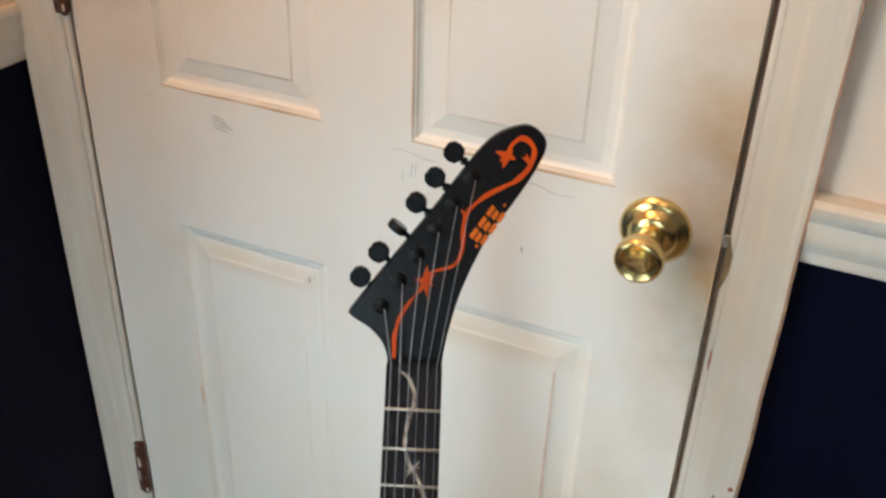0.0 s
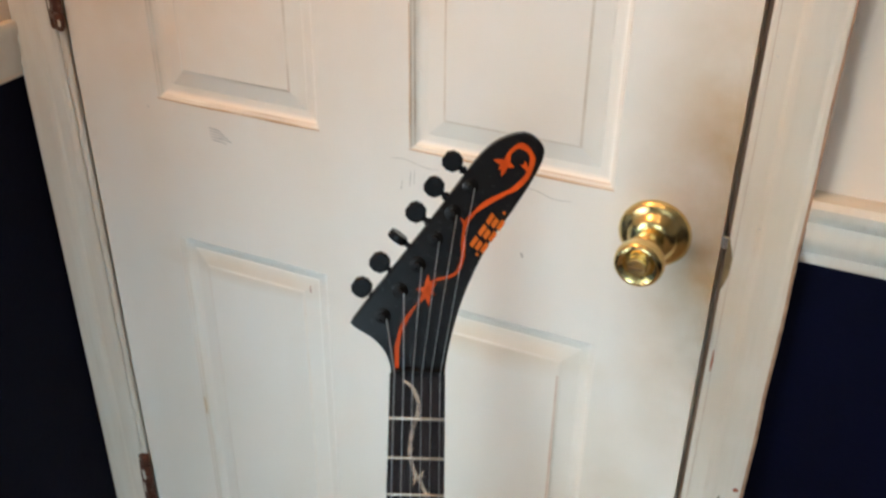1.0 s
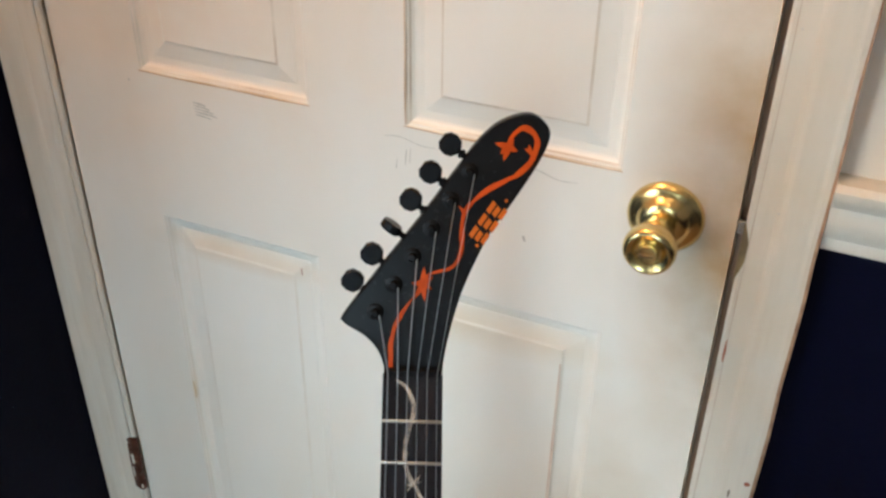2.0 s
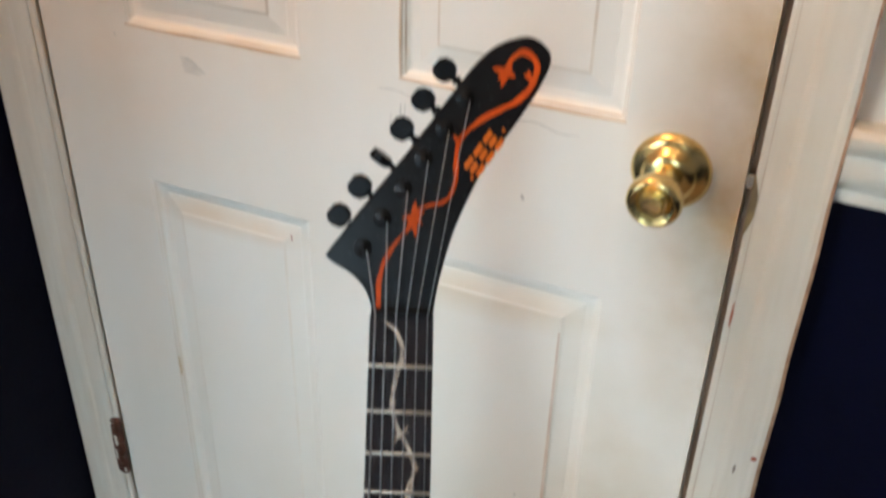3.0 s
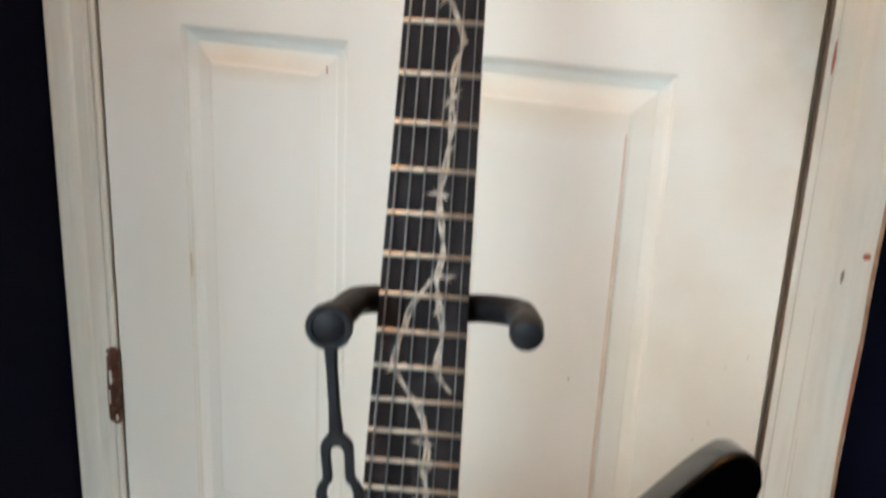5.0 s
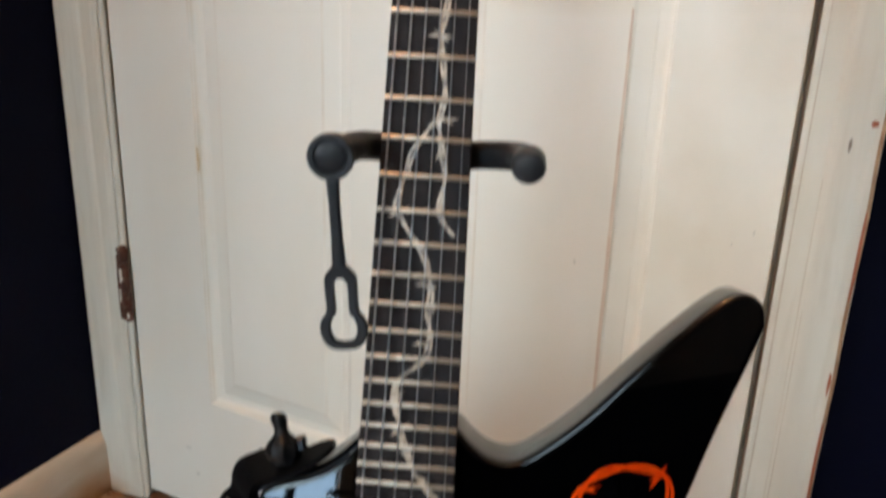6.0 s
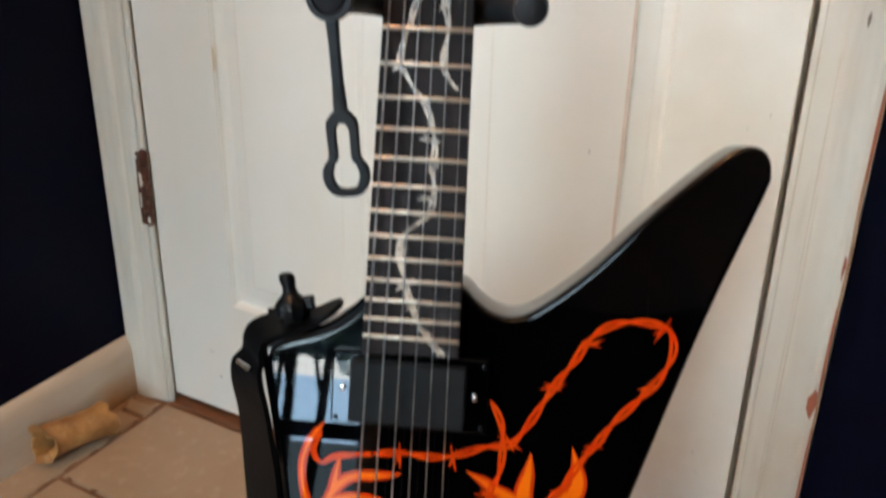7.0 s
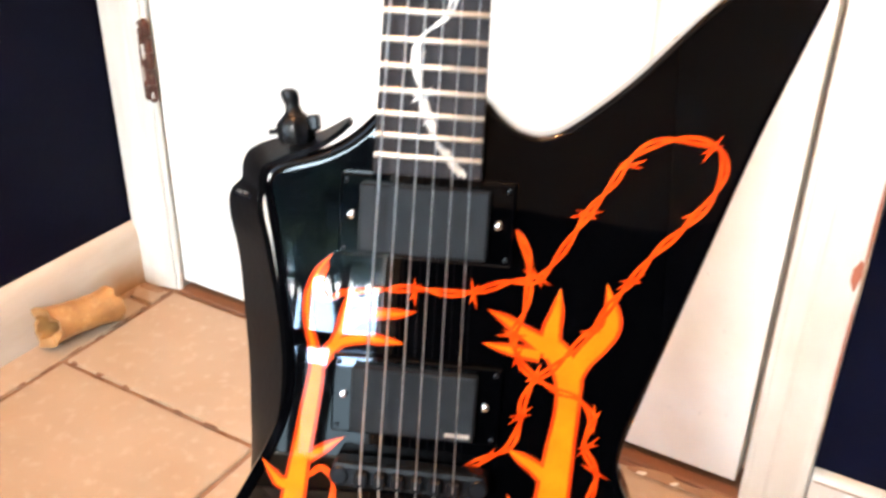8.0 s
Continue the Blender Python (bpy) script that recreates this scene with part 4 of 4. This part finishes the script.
FLAMES = [
    ([(78, -700), (78, -660), (79, -637), (81, -609), (83, -583), (82, -566), (75, -553), (65, -548), (56, -543), (46, -537), (36, -532)], [23, 22, 20, 17, 14, 16, 15, 11, 8, 5, 0]),
    ([(66, -555), (55, -554), (46, -553), (34, -551)], [8, 7, 5, 0]),
    ([(72, -556), (71, -542), (73, -530), (74, -517)], [11, 11, 7, 0]),
    ([(82, -574), (88, -557), (96, -546), (102, -537), (102, -527), (98, -512)], [10, 12, 13, 11, 8, 0]),
    ([(82, -632), (70, -621), (60, -615), (52, -610)], [12, 9, 6, 0]),
    ([(80, -672), (62, -650), (54, -637)], [10, 6, 0]),
    ([(-70, -700), (-70, -675), (-68, -654), (-64, -625), (-60, -598), (-57, -576), (-59, -563), (-63, -547), (-63, -532), (-58, -519), (-50, -508)], [15, 15, 15, 12, 11, 9, 6, 4, 4, 4, 0]),
    ([(-58, -578), (-51, -565), (-44, -558), (-32, -555), (-20, -555), (-8, -556)], [6, 8, 7, 6, 5, 0]),
    ([(-50, -563), (-42, -549), (-33, -542), (-21, -540), (-11, -539), (-2, -537)], [4, 7, 6, 6, 4, 0]),
    ([(-65, -645), (-75, -645), (-80, -640), (-87, -631)], [12, 8, 5, 0]),
    ([(-60, -628), (-49, -620), (-39, -613)], [7, 5, 0]),
    ([(-44, -552), (-42, -538), (-40, -528)], [7, 4, 0]),
    ([(10, -690), (14, -664), (10, -648)], [12, 9, 0]),
    ([(34, -694), (32, -668), (38, -650)], [12, 9, 0]),
]
for k, (line, widths) in enumerate(FLAMES):
    flame = part("flame", ribbon(line, [w * 0.9 + 1.6 if w else 0 for w in widths], PAINT + 0.00002 * k, steps=7), FLAME_RED, body, "painted flame with red edge")
    n = len(line)
    inner = [max(w - 2.4, 0) * 0.88 for w in widths]
    part("flame_core", ribbon(line, inner, PAINT + 0.0004 + 0.00002 * k, steps=7), FLAME_ORANGE, flame, "bright orange flame core")
twist("painted_wire", WIRE, 2.0, 1.5, PAINT + 0.0010)
twist("painted_wire", WIRE2, 1.9, 1.35, PAINT + 0.0012)
twist("painted_wire", [(-60, -640), (-52, -633), (-45, -640), (-46, -655), (-54, -662)], 2.1, 1.0, PAINT + 0.0012)
twist("painted_wire", [(-52, -514), (-57, -526), (-52, -534), (-44, -530), (-34, -528), (-21, -526)], 2.1, 1.0, PAINT + 0.0012)
for x, y, a in ((-4, -526, 60), (28, -524, 70), (61, -512, -60), (84, -476, -20), (104, -449, -10), (144, -438, 25), (138, -472, 20), (110, -510, 0), (92, -539, 5), (58, -590, 10), (98, -588, 60), (101, -618, -60), (50, -545, -30), (64, -567, 35), (41, -617, 20), (96, -604, 15), (54, -557, 70)):
    bm = bmesh.new()
    barb(bm, x, y, 8.8, a, PAINT + 0.0016, 2.0)
    part("painted_barb", bm, WIRE_RED, body)

# ---- strap hanging from the shoulder button ----
strap = holder("guitar_strap", GM, "black leather guitar strap hanging from the shoulder button", "guitar strap")


def band(name, stations, thick, m, parent, label=""):
    """A strap: stations of (front edge, back edge), both in mm."""
    a = curve_through([s[0] for s in stations], 5)
    b = curve_through([s[1] for s in stations], 5)
    loops = []
    for i in range(len(a)):
        p, q = a[i] / 1000, b[i] / 1000
        t = (a[min(i + 1, len(a) - 1)] - a[max(i - 1, 0)])
        n = (q - p).cross(t).normalized() * (thick / 2)
        mid = (p + q) / 2
        loops.append([p + n, p * 0.6 + q * 0.4 + n * 1.1, q + n, q - n, p * 0.6 + q * 0.4 - n * 1.1, p - n])
    return part(name, loft(loops), m, parent, label, smooth=True)


band("strap_band", [((-68, -455.5, -13), (-70, -447, -46)), ((-78, -459, -13.4), (-86, -451, -50)), ((-87, -463, -14), (-98, -454.5, -50)), ((-91, -466, -15), (-109, -460, -50)),
                    ((-92.5, -472, -15), (-113, -468, -50)), ((-92, -478, -15), (-113.5, -476.5, -50)), ((-92.5, -484, -13.5), (-119.5, -483.5, -50)), ((-91, -494, -14), (-121, -491, -51)), ((-88.5, -504, -15), (-120, -501, -52)),
                    ((-84.5, -522, -15), (-116, -522, -56)), ((-78, -556, -15), (-112, -558, -58)), ((-76, -588, -15), (-109, -592, -60)), ((-81, -620, -18), (-108, -624, -62)), ((-96, -652, -28), (-108, -655, -66)),
                    ((-106, -720, -50), (-112, -720, -84)), ((-100, -790, -62), (-104, -790, -97))], 0.0035, LEATHER, strap, "creased black leather band")
bm = tube([(-0.1145, -0.4835, -0.040), (-0.0985, -0.4812, -0.0140)], 0.0015, 8)
part("slider", bm, CHROME, strap, "thin shiny metal slider bar", smooth=True)
band("strap_end", [((-45, -438, -17), (-46, -436, -25)), ((-52, -445, -13.5), (-53, -439.5, -33)), ((-64, -453, -12.8), (-65, -446, -40)), ((-80, -459, -13), (-84, -452, -46))], 0.0030, LEATHER, strap, "flat black strap end over the button")

# ---- guitar stand ----
stand = holder("guitar_stand", pose(0, 0, 0), "black tubular guitar stand with padded yoke and rubber keeper", "guitar stand")
UX = Vector((math.cos(G_YAW), math.sin(G_YAW), 0))
FWD = Vector((math.sin(G_YAW), -math.cos(G_YAW), 0))
YC = GM @ Vector((0.006, -0.275, -0.0315))
YC.z = 0.6905
CAP_L, CAP_R = Vector((0.6262, -0.4590, 0.7160)), Vector((0.7062, -0.3990, 0.7088))
post_top = YC - FWD * 0.004
for s, cap in ((-1, CAP_L), (1, CAP_R)):
    d = (cap - YC).dot(FWD)
    lat = (cap - YC).dot(UX)
    pts = [YC + UX * (s * 0.006), YC + UX * (s * 0.026) + FWD * 0.001, YC + UX * (0.6 * lat + s * 0.016) + FWD * (0.22 * d), YC + UX * (lat + s * 0.000) + FWD * (0.58 * d), cap - FWD * 0.006]
    for i, q in enumerate(pts):
        q.z = YC.z + (cap.z - YC.z) * (i / 4) ** 1.3
    arm = part("yoke_arm", tube(curve_through(pts, 7), 0.0084, 14), FOAM, stand, "black foam padded yoke arm", smooth=True)
    axis = FWD
    rr = 0.0090
    e1, e2 = UX, Vector((0, 0, 1))
    loops = [[cap + axis * a + r * (math.cos(2 * math.pi * k / 24) * e1 + math.sin(2 * math.pi * k / 24) * e2) for k in range(24)] for a, r in ((-0.012, rr * 0.95), (-0.010, rr), (0.001, rr), (0.004, rr * 0.9), (0.0055, rr * 0.62), (0.006, rr * 0.2))]
    part("end_cap", loft(loops), RUBBER, arm, "round black rubber end cap", smooth=True)


def keeper():
    """Rubber keeper: a ring round the arm's end, a thin neck and a keyhole loop at its foot."""
    to = Vector((0.0103, -0.004, -0.093)).normalized()
    face = (FWD * 0.97 + Vector((0, 0, 0.2))).normalized()
    across = to.cross(face).normalized()
    face = across.cross(to).normalized()
    org = CAP_L + FWD * 0.002

    def put(x, y, d):
        return org + across * (x / 1000) + to * (y * (0.93 if y > 13 else 1.0) / 1000) + face * (d / 1000)

    def flat(outer, inner, depth):
        bm = bmesh.new()
        rows = []
        for d, f in ((-depth, 0.6), (-depth * 0.5, 0.0), (depth * 0.5, 0.0), (depth, 0.6)):
            o = [Vector((x, y)) for x, y in outer]
            o2 = grow(o, -f)
            i2 = grow([Vector((x, y)) for x, y in inner], f)
            rows.append(([bm.verts.new(put(p.x, p.y, d)) for p in o2], [bm.verts.new(put(p.x, p.y, d)) for p in i2]))
        n = len(outer)
        for (o1, i1), (o2, i2) in zip(rows, rows[1:]):
            for k in range(n):
                j = (k + 1) % n
                bm.faces.new((o1[k], o1[j], o2[j], o2[k]))
                bm.faces.new((i1[k], i2[k], i2[j], i1[j]))
        for o1, i1 in (rows[0], rows[-1]):
            for k in range(n):
                j = (k + 1) % n
                bm.faces.new((o1[k], o1[j], i1[j], i1[k]))
        return bm

    circle = lambda r, n=28: [(r * math.sin(2 * math.pi * k / n), -r * math.cos(2 * math.pi * k / n)) for k in range(n)]
    kp = part("keeper", flat(circle(11.8), circle(8.0), 3.4), RUBBER, stand, "black rubber neck keeper strap", smooth=True)
    # neck and keyhole
    left = [(3.2, 11.0), (2.7, 25), (2.8, 45), (3.4, 57), (3.4, 61)]
    outer = [(3.0, 60), (6.0, 63), (8.2, 67), (8.3, 76), (8.3, 86), (11.3, 91), (12.4, 97), (10.6, 104), (5.6, 108.5)]
    inner = [(1.2, 67.5), (2.2, 68.5), (3.4, 71), (3.5, 77), (3.5, 87), (5.6, 90.5), (7.0, 96), (5.8, 101.5), (3.0, 104)]
    mirror = lambda q: q + [(-x, y) for x, y in reversed(q)]
    rounded = lambda q: [(p.x, p.y) for p in curve_through([(x, y, 0) for x, y in mirror(q)], 3, True)]
    part("keyhole", flat(rounded(outer), rounded(inner), 2.6), RUBBER, kp, smooth=True)
    bm = bmesh.new()
    loops = []
    for x, y in left:
        loops.append([put(a * x, y, d) for a, d in ((-1, -1.4), (-0.6, -2.5), (0.6, -2.5), (1, -1.4), (1, 1.4), (0.6, 2.5), (-0.6, 2.5), (-1, 1.4))])
    part("stem", loft(loops, bm), RUBBER, kp, smooth=True)


keeper()
back = GM @ Vector((0.0, -0.70, -0.085))
foot = Vector((back.x, back.y, 0.115))
post = part("post", tube([post_top, back, foot], 0.0095, 12), BLACK_PART, stand, "black steel tube post", smooth=True)
part("yoke_joint", tube([YC - UX * 0.014, YC + UX * 0.014], 0.0125, 14), RUBBER, stand, smooth=True)
for s in (-1, 1):
    c0 = back + UX * (0.0 * s)
    c1 = GM @ Vector((0.06 * s, -0.845 if s < 0 else -0.830, -0.06))
    c2 = GM @ Vector((0.06 * s, -0.852 if s < 0 else -0.836, 0.0))
    part("cradle_arm", tube(curve_through([foot + Vector((0, 0, 0.02)), c1, c2], 6), 0.008, 10), FOAM, stand, "padded cradle arm under the body", smooth=True)
for ang in (60, 180, 300):
    d = Matrix.Rotation(radians(ang), 3, "Z") @ FWD
    part("leg", tube([foot, foot + d * 0.05 + Vector((0, 0, -0.01)), foot + d * 0.20 + Vector((0, 0, -0.107))], 0.008, 10), BLACK_PART, stand, "black steel leg", smooth=True)

# ---- chewed marrow bone beside the baseboard ----
bone_at = Vector((-0.0300, -0.155, 0.0))
axis = Vector((0.22, 0.975, 0)).normalized()
across = Vector((axis.y, -axis.x, 0))


def bone():
    """A sawn marrow bone: a hollow shaft, pinched in the middle, with gnawed, lobed ends."""
    bm = bmesh.new()
    outer, inner = [], []
    n, m = 36, 21
    for i in range(m):
        s = -1 + 2 * i / (m - 1)
        flare = 0.0222 + 0.0012 * s * s + 0.0036 * max(0, -s) ** 6 + 0.0020 * max(0, s) ** 6
        ring_o, ring_i = [], []
        for k in range(n):
            a = 2 * math.pi * k / n
            d = across * math.cos(a) * 0.98 + Vector((0, 0, 1)) * math.sin(a)
            lobes = 1 + 0.055 * math.sin(3 * a + 2.4) * (0.5 + 0.5 * abs(s)) + 0.03 * math.sin(2 * a + 3 * s) + 0.03 * math.sin(3 * a + 0.4) * max(0, s) ** 4
            pit = noise.noise(Vector((9 * math.cos(a) * 0.25, 9 * math.sin(a) * 0.25, 5 * s))) * 0.055 + noise.noise(Vector((4 * math.cos(a), 4 * math.sin(a), 16 * s))) * 0.028
            r = flare * (lobes + pit)
            end = 0.048 * s + (0.007 * math.cos(a) + 0.004 * math.sin(a)) * max(0, -s) ** 3 + (0.0026 * math.sin(2 * a + 1) + 0.0018 * math.sin(5 * a) + 0.0014 * math.sin(9 * a + 2)) * (abs(s) ** 4)
            base = bone_at + axis * end + Vector((0, 0, 0.0270 - 0.0035 * s))
            ring_o.append(base + d * r)
            ring_i.append(base + d * r * (0.54 + 0.06 * math.sin(3 * a + 1) + 0.03 * math.sin(4 * a)) + axis * (-0.002 * s))
        outer.append(ring_o)
        inner.append(ring_i)
    rings = outer + inner[::-1] + [outer[0]]
    vs = [[bm.verts.new(q) for q in ring] for ring in rings[:-1]]
    vs.append(vs[0])
    for j, (a, b) in enumerate(zip(vs, vs[1:])):
        for k in range(n):
            q = (k + 1) % n
            f = bm.faces.new((a[k], a[q], b[q], b[k]))
            f.material_index = 1 if m <= j < 2 * m - 1 else 0
    low = min(v.co.z for v in bm.verts)
    for v in bm.verts:
        v.co.z -= low
    return bm


part("chew_bone", bone(), [BONE, BONE_IN], None, "hollow tan marrow bone lying beside the baseboard", smooth=True, category="bone")

# ---- ceiling lamps over the hall, the second added for warm light ----
for at in (GLOBE, ADDED_BULB):
    cl = holder("ceiling_lamp", pose(at[0], at[1], CEIL), "unseen small ceiling lamp with a warm bulb", "lamp", "ceiling lamps")
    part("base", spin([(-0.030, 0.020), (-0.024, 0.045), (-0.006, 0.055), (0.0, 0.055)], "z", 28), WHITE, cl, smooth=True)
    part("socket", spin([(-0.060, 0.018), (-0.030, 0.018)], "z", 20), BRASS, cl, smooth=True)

# ---- glazed door opening behind, with daylight and trees outside ----
win = holder("window_1", pose(0, 0, 0), "glazed door with a white frame and dark middle rail", "window")
tagged(win, kind="structure")
y0, y1 = -3.16, -3.08
for name, a, b in (("stile", (WIN_X0, y0, 0), (WIN_X0 + 0.05, y1, WIN_TOP)), ("stile", (WIN_X1 - 0.05, y0, 0), (WIN_X1, y1, WIN_TOP)), ("rail", (WIN_X0 + 0.05, y0, 0), (WIN_X1 - 0.05, y1, 0.10)),
                   ("rail", (WIN_X0 + 0.05, y0, WIN_TOP - 0.06), (WIN_X1 - 0.05, y1, WIN_TOP)), ("rail", (WIN_X0 + 0.05, y0, 0.445), (WIN_X1 - 0.05, y1, 0.500))):
    part(name, box(a, b, 0.003), BLACK_PART if b[2] == 0.5 else TRIM_PAINT, win)
for z0, z1 in ((0.10, 0.445), (0.50, WIN_TOP - 0.06)):
    ob = part("pane", box((WIN_X0 + 0.05, -3.122, z0), (WIN_X1 - 0.05, -3.118, z1)), GLASS, win)
    ob.visible_shadow = False


def added_side_window(name, x0, ya, yb):
    """An added, unseen tall window set into a side wall: four frame pieces and a pane."""
    w = holder(name, pose(0, 0, 0), "unseen tall side window with a white frame, added for daylight", "window")
    tagged(w, kind="structure")
    for a, b in (((ya, SIDE_Z0), (ya + 0.035, SIDE_Z1)), ((yb - 0.035, SIDE_Z0), (yb, SIDE_Z1)), ((ya + 0.035, SIDE_Z0), (yb - 0.035, SIDE_Z0 + 0.035)), ((ya + 0.035, SIDE_Z1 - 0.035), (yb - 0.035, SIDE_Z1))):
        part("window_frame", box((x0, a[0], a[1]), (x0 + 0.05, b[0], b[1]), 0.003), TRIM_PAINT, w)
    pane = part("pane", box((x0 + 0.023, ya + 0.035, SIDE_Z0 + 0.035), (x0 + 0.027, yb - 0.035, SIDE_Z1 - 0.035)), GLASS, w)
    pane.visible_shadow = False


added_side_window("window_2", -0.17, SIDE_Y0, SIDE_Y1)
part("foundation", box((-0.17, -3.2, -2.25), (2.4, 0.12, -0.082)), GROUT, label="plain brown foundation under the hall floor", category="wall", kind="structure")
part("ground", box((-60, -60, -2.5), (60, 60, -2.25)), GRASS, label="dull green lawn outside the glazed door", category="ground", kind="structure")
part("backdrop", box((-14, -16.2, 1.42), (18, -16.0, 9.0)), SKY_GLOW, label="pale bright sky beyond the trees", category="backdrop", kind="structure")
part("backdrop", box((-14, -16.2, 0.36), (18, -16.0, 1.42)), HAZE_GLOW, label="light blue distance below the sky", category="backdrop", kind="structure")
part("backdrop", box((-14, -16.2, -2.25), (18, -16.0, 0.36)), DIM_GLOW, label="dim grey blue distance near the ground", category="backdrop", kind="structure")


def tree(x, y, r, lean, seed):
    rnd = random.Random(seed)
    t = holder("tree", pose(x, y, -2.25), "dark slender trunk under a dense leafy crown", "tree", "trees outside the glazed door")
    bm = tube(curve_through([(0, 0, 0), (lean * 0.3, 0, 1.6), (lean * 0.7, 0.1, 3.4), (lean, 0, 5.4)], 5), [r * (1.25 - 0.04 * i) for i in range(16)], 10)
    for k in range(3):
        z = 3.0 + 0.3 * k + 0.2 * rnd.random()
        s = 1 if k % 2 else -1
        tube(curve_through([(lean * z / 5.4, 0, z), (lean * z / 5.4 + s * 0.14, 0.1, z + 0.5), (lean * z / 5.4 + s * 0.4, 0.0, z + 1.4)], 4), [r * 0.5 * (1 - 0.09 * i) for i in range(9)], 7, bm)
    part("trunk", bm, BARK, t, smooth=True)
    bm = bmesh.new()
    for k in range(2800):
        a, d, z = rnd.random() * 6.283, rnd.random() ** 0.5 * 2.0, 3.62 + 3.4 * rnd.random() ** 1.3
        z += 0.25 * math.sin(3 * a + seed) * d / 2
        c = Vector((lean * z / 5.4 + d * math.cos(a), d * math.sin(a), z))
        s = 0.08 + 0.12 * rnd.random()
        u = Vector((rnd.uniform(-1, 1), rnd.uniform(-1, 1), rnd.uniform(-1, 1))).normalized()
        v = u.orthogonal().normalized()
        bm.faces.new([bm.verts.new(c + q) for q in (u * s, v * s * 0.6, -u * s, -v * s * 0.6)])
    part("crown", bm, LEAF, t)


for i, (x, y, r, lean) in enumerate(((1.70, -8.5, 0.028, 0.08), (1.92, -8.5, 0.052, -0.10), (2.04, -8.5, 0.048, 0.20), (0.6, -9.0, 0.05, -0.2), (3.3, -10.0, 0.06, 0.2))):
    tree(x, y, r, lean, 11 + i)

# ---- floor tiles, the last pieces ----
STEP, GAP = 0.311, 0.0076


def tile_mesh(x0, y0, x1, y1):
    bm = bmesh.new()
    top = [(x0 + 0.0018, y0 + 0.0018), (x1 - 0.0018, y0 + 0.0018), (x1 - 0.0018, y1 - 0.0018), (x0 + 0.0018, y1 - 0.0018)]
    mid = [(x0, y0), (x1, y0), (x1, y1), (x0, y1)]
    return loft([[Vector((x, y, -0.006)) for x, y in mid], [Vector((x, y, -0.0016)) for x, y in mid], [Vector((x, y, 0.0)) for x, y in top]], bm)


full = None
for i in range(10):
    for j in range(-1, 10):
        x, y = -0.006 + STEP * i + GAP / 2, -0.209 - STEP * (j + 1) + GAP / 2
        if x > 2.29 or y < -3.2:
            continue
        if x + STEP - GAP > 2.3:
            part("tile", tile_mesh(x, max(y, -3.05), 2.298, min(y + STEP - GAP, -0.017)), TILE, floor)
            continue
        if j == -1:
            ob = part("tile", tile_mesh(x, -0.209 + GAP / 2, x + STEP - GAP, -0.017), TILE, floor)
        elif full is None:
            ob = part("tile", tile_mesh(0, 0, STEP - GAP, STEP - GAP), TILE, floor)
            ob.location = (x, y, 0)
            full = ob.data
        else:
            ob = new("tile", full)
            ob.parent = floor
            ob.location = (x, y, 0)
edges = [-0.016, -0.0575, -0.3685, -0.6795, -0.9905, -1.3015, -1.6125, -1.9235, -2.2345, -2.5455, -2.8565, -3.05]
for a, b in zip(edges, edges[1:]):
    part("tile", tile_mesh(-0.068, b + GAP / 2, -0.006 - GAP / 2, a - GAP / 2), TILE, floor)


# ---- dirt on the floor: broken joints and grime before the threshold ----
def floor_mark(name, x, y, wide, deep, turn, m, label, seed, level=0.0005):
    rnd = random.Random(seed)
    bm = bmesh.new()
    c, d = math.cos(radians(turn)), math.sin(radians(turn))
    verts = []
    for k in range(14):
        a = 2 * math.pi * k / 14
        r = 0.62 + 0.55 * rnd.random()
        u, v = wide / 2 * r * math.cos(a), deep / 2 * r * math.sin(a)
        verts.append(bm.verts.new((x + c * u - d * v, y + d * u + c * v, level)))
    bm.faces.new(verts)
    return part(name, bm, m, floor, label)


rnd = random.Random(8)
for k in range(6):
    floor_mark("joint_dirt", 0.01 + 0.044 * k + 0.01 * rnd.random(), -0.209 + 0.002 * rnd.uniform(-1, 1), 0.008 + 0.026 * rnd.random(), 0.0045 + 0.005 * rnd.random(), 8 * rnd.uniform(-1, 1), JOINT_DIRT, "dark dirt in a broken tile joint", k)
for k in range(12):
    floor_mark("joint_dirt", -0.006 + 0.002 * rnd.uniform(-1, 1), -0.03 - 0.04 * k, 0.010 + 0.03 * rnd.random(), 0.0045 + 0.004 * rnd.random(), 90 + 6 * rnd.uniform(-1, 1), JOINT_DIRT, "brown dirt in the tile joint", 40 + k)
for k in range(7):
    floor_mark("threshold_dirt", 0.42 + 0.058 * k, -0.020 - 0.008 * rnd.random(), 0.075, 0.012 + 0.014 * rnd.random(), 5 * rnd.uniform(-1, 1), (FLOOR_DIRT, OAK, FLOOR_DIRT)[k % 3], "brown dirt before the threshold", 70 + k, 0.0026 + 0.0002 * k)
for k in range(4):
    floor_mark("paint_flake", 0.62 + 0.035 * k, -0.026 - 0.006 * rnd.random(), 0.012, 0.006, 40 * rnd.random(), TRIM_PAINT, "flake of white paint on the floor", 90 + k, 0.0045)
floor_mark("corner_dirt", -0.035, -0.026, 0.05, 0.016, 0, FLOOR_DIRT, "brown dirt in the corner", 99)
floor_mark("corner_dirt", -0.052, -0.075, 0.014, 0.09, 0, FLOOR_DIRT, "brown dirt along the baseboard", 98, 0.0007)
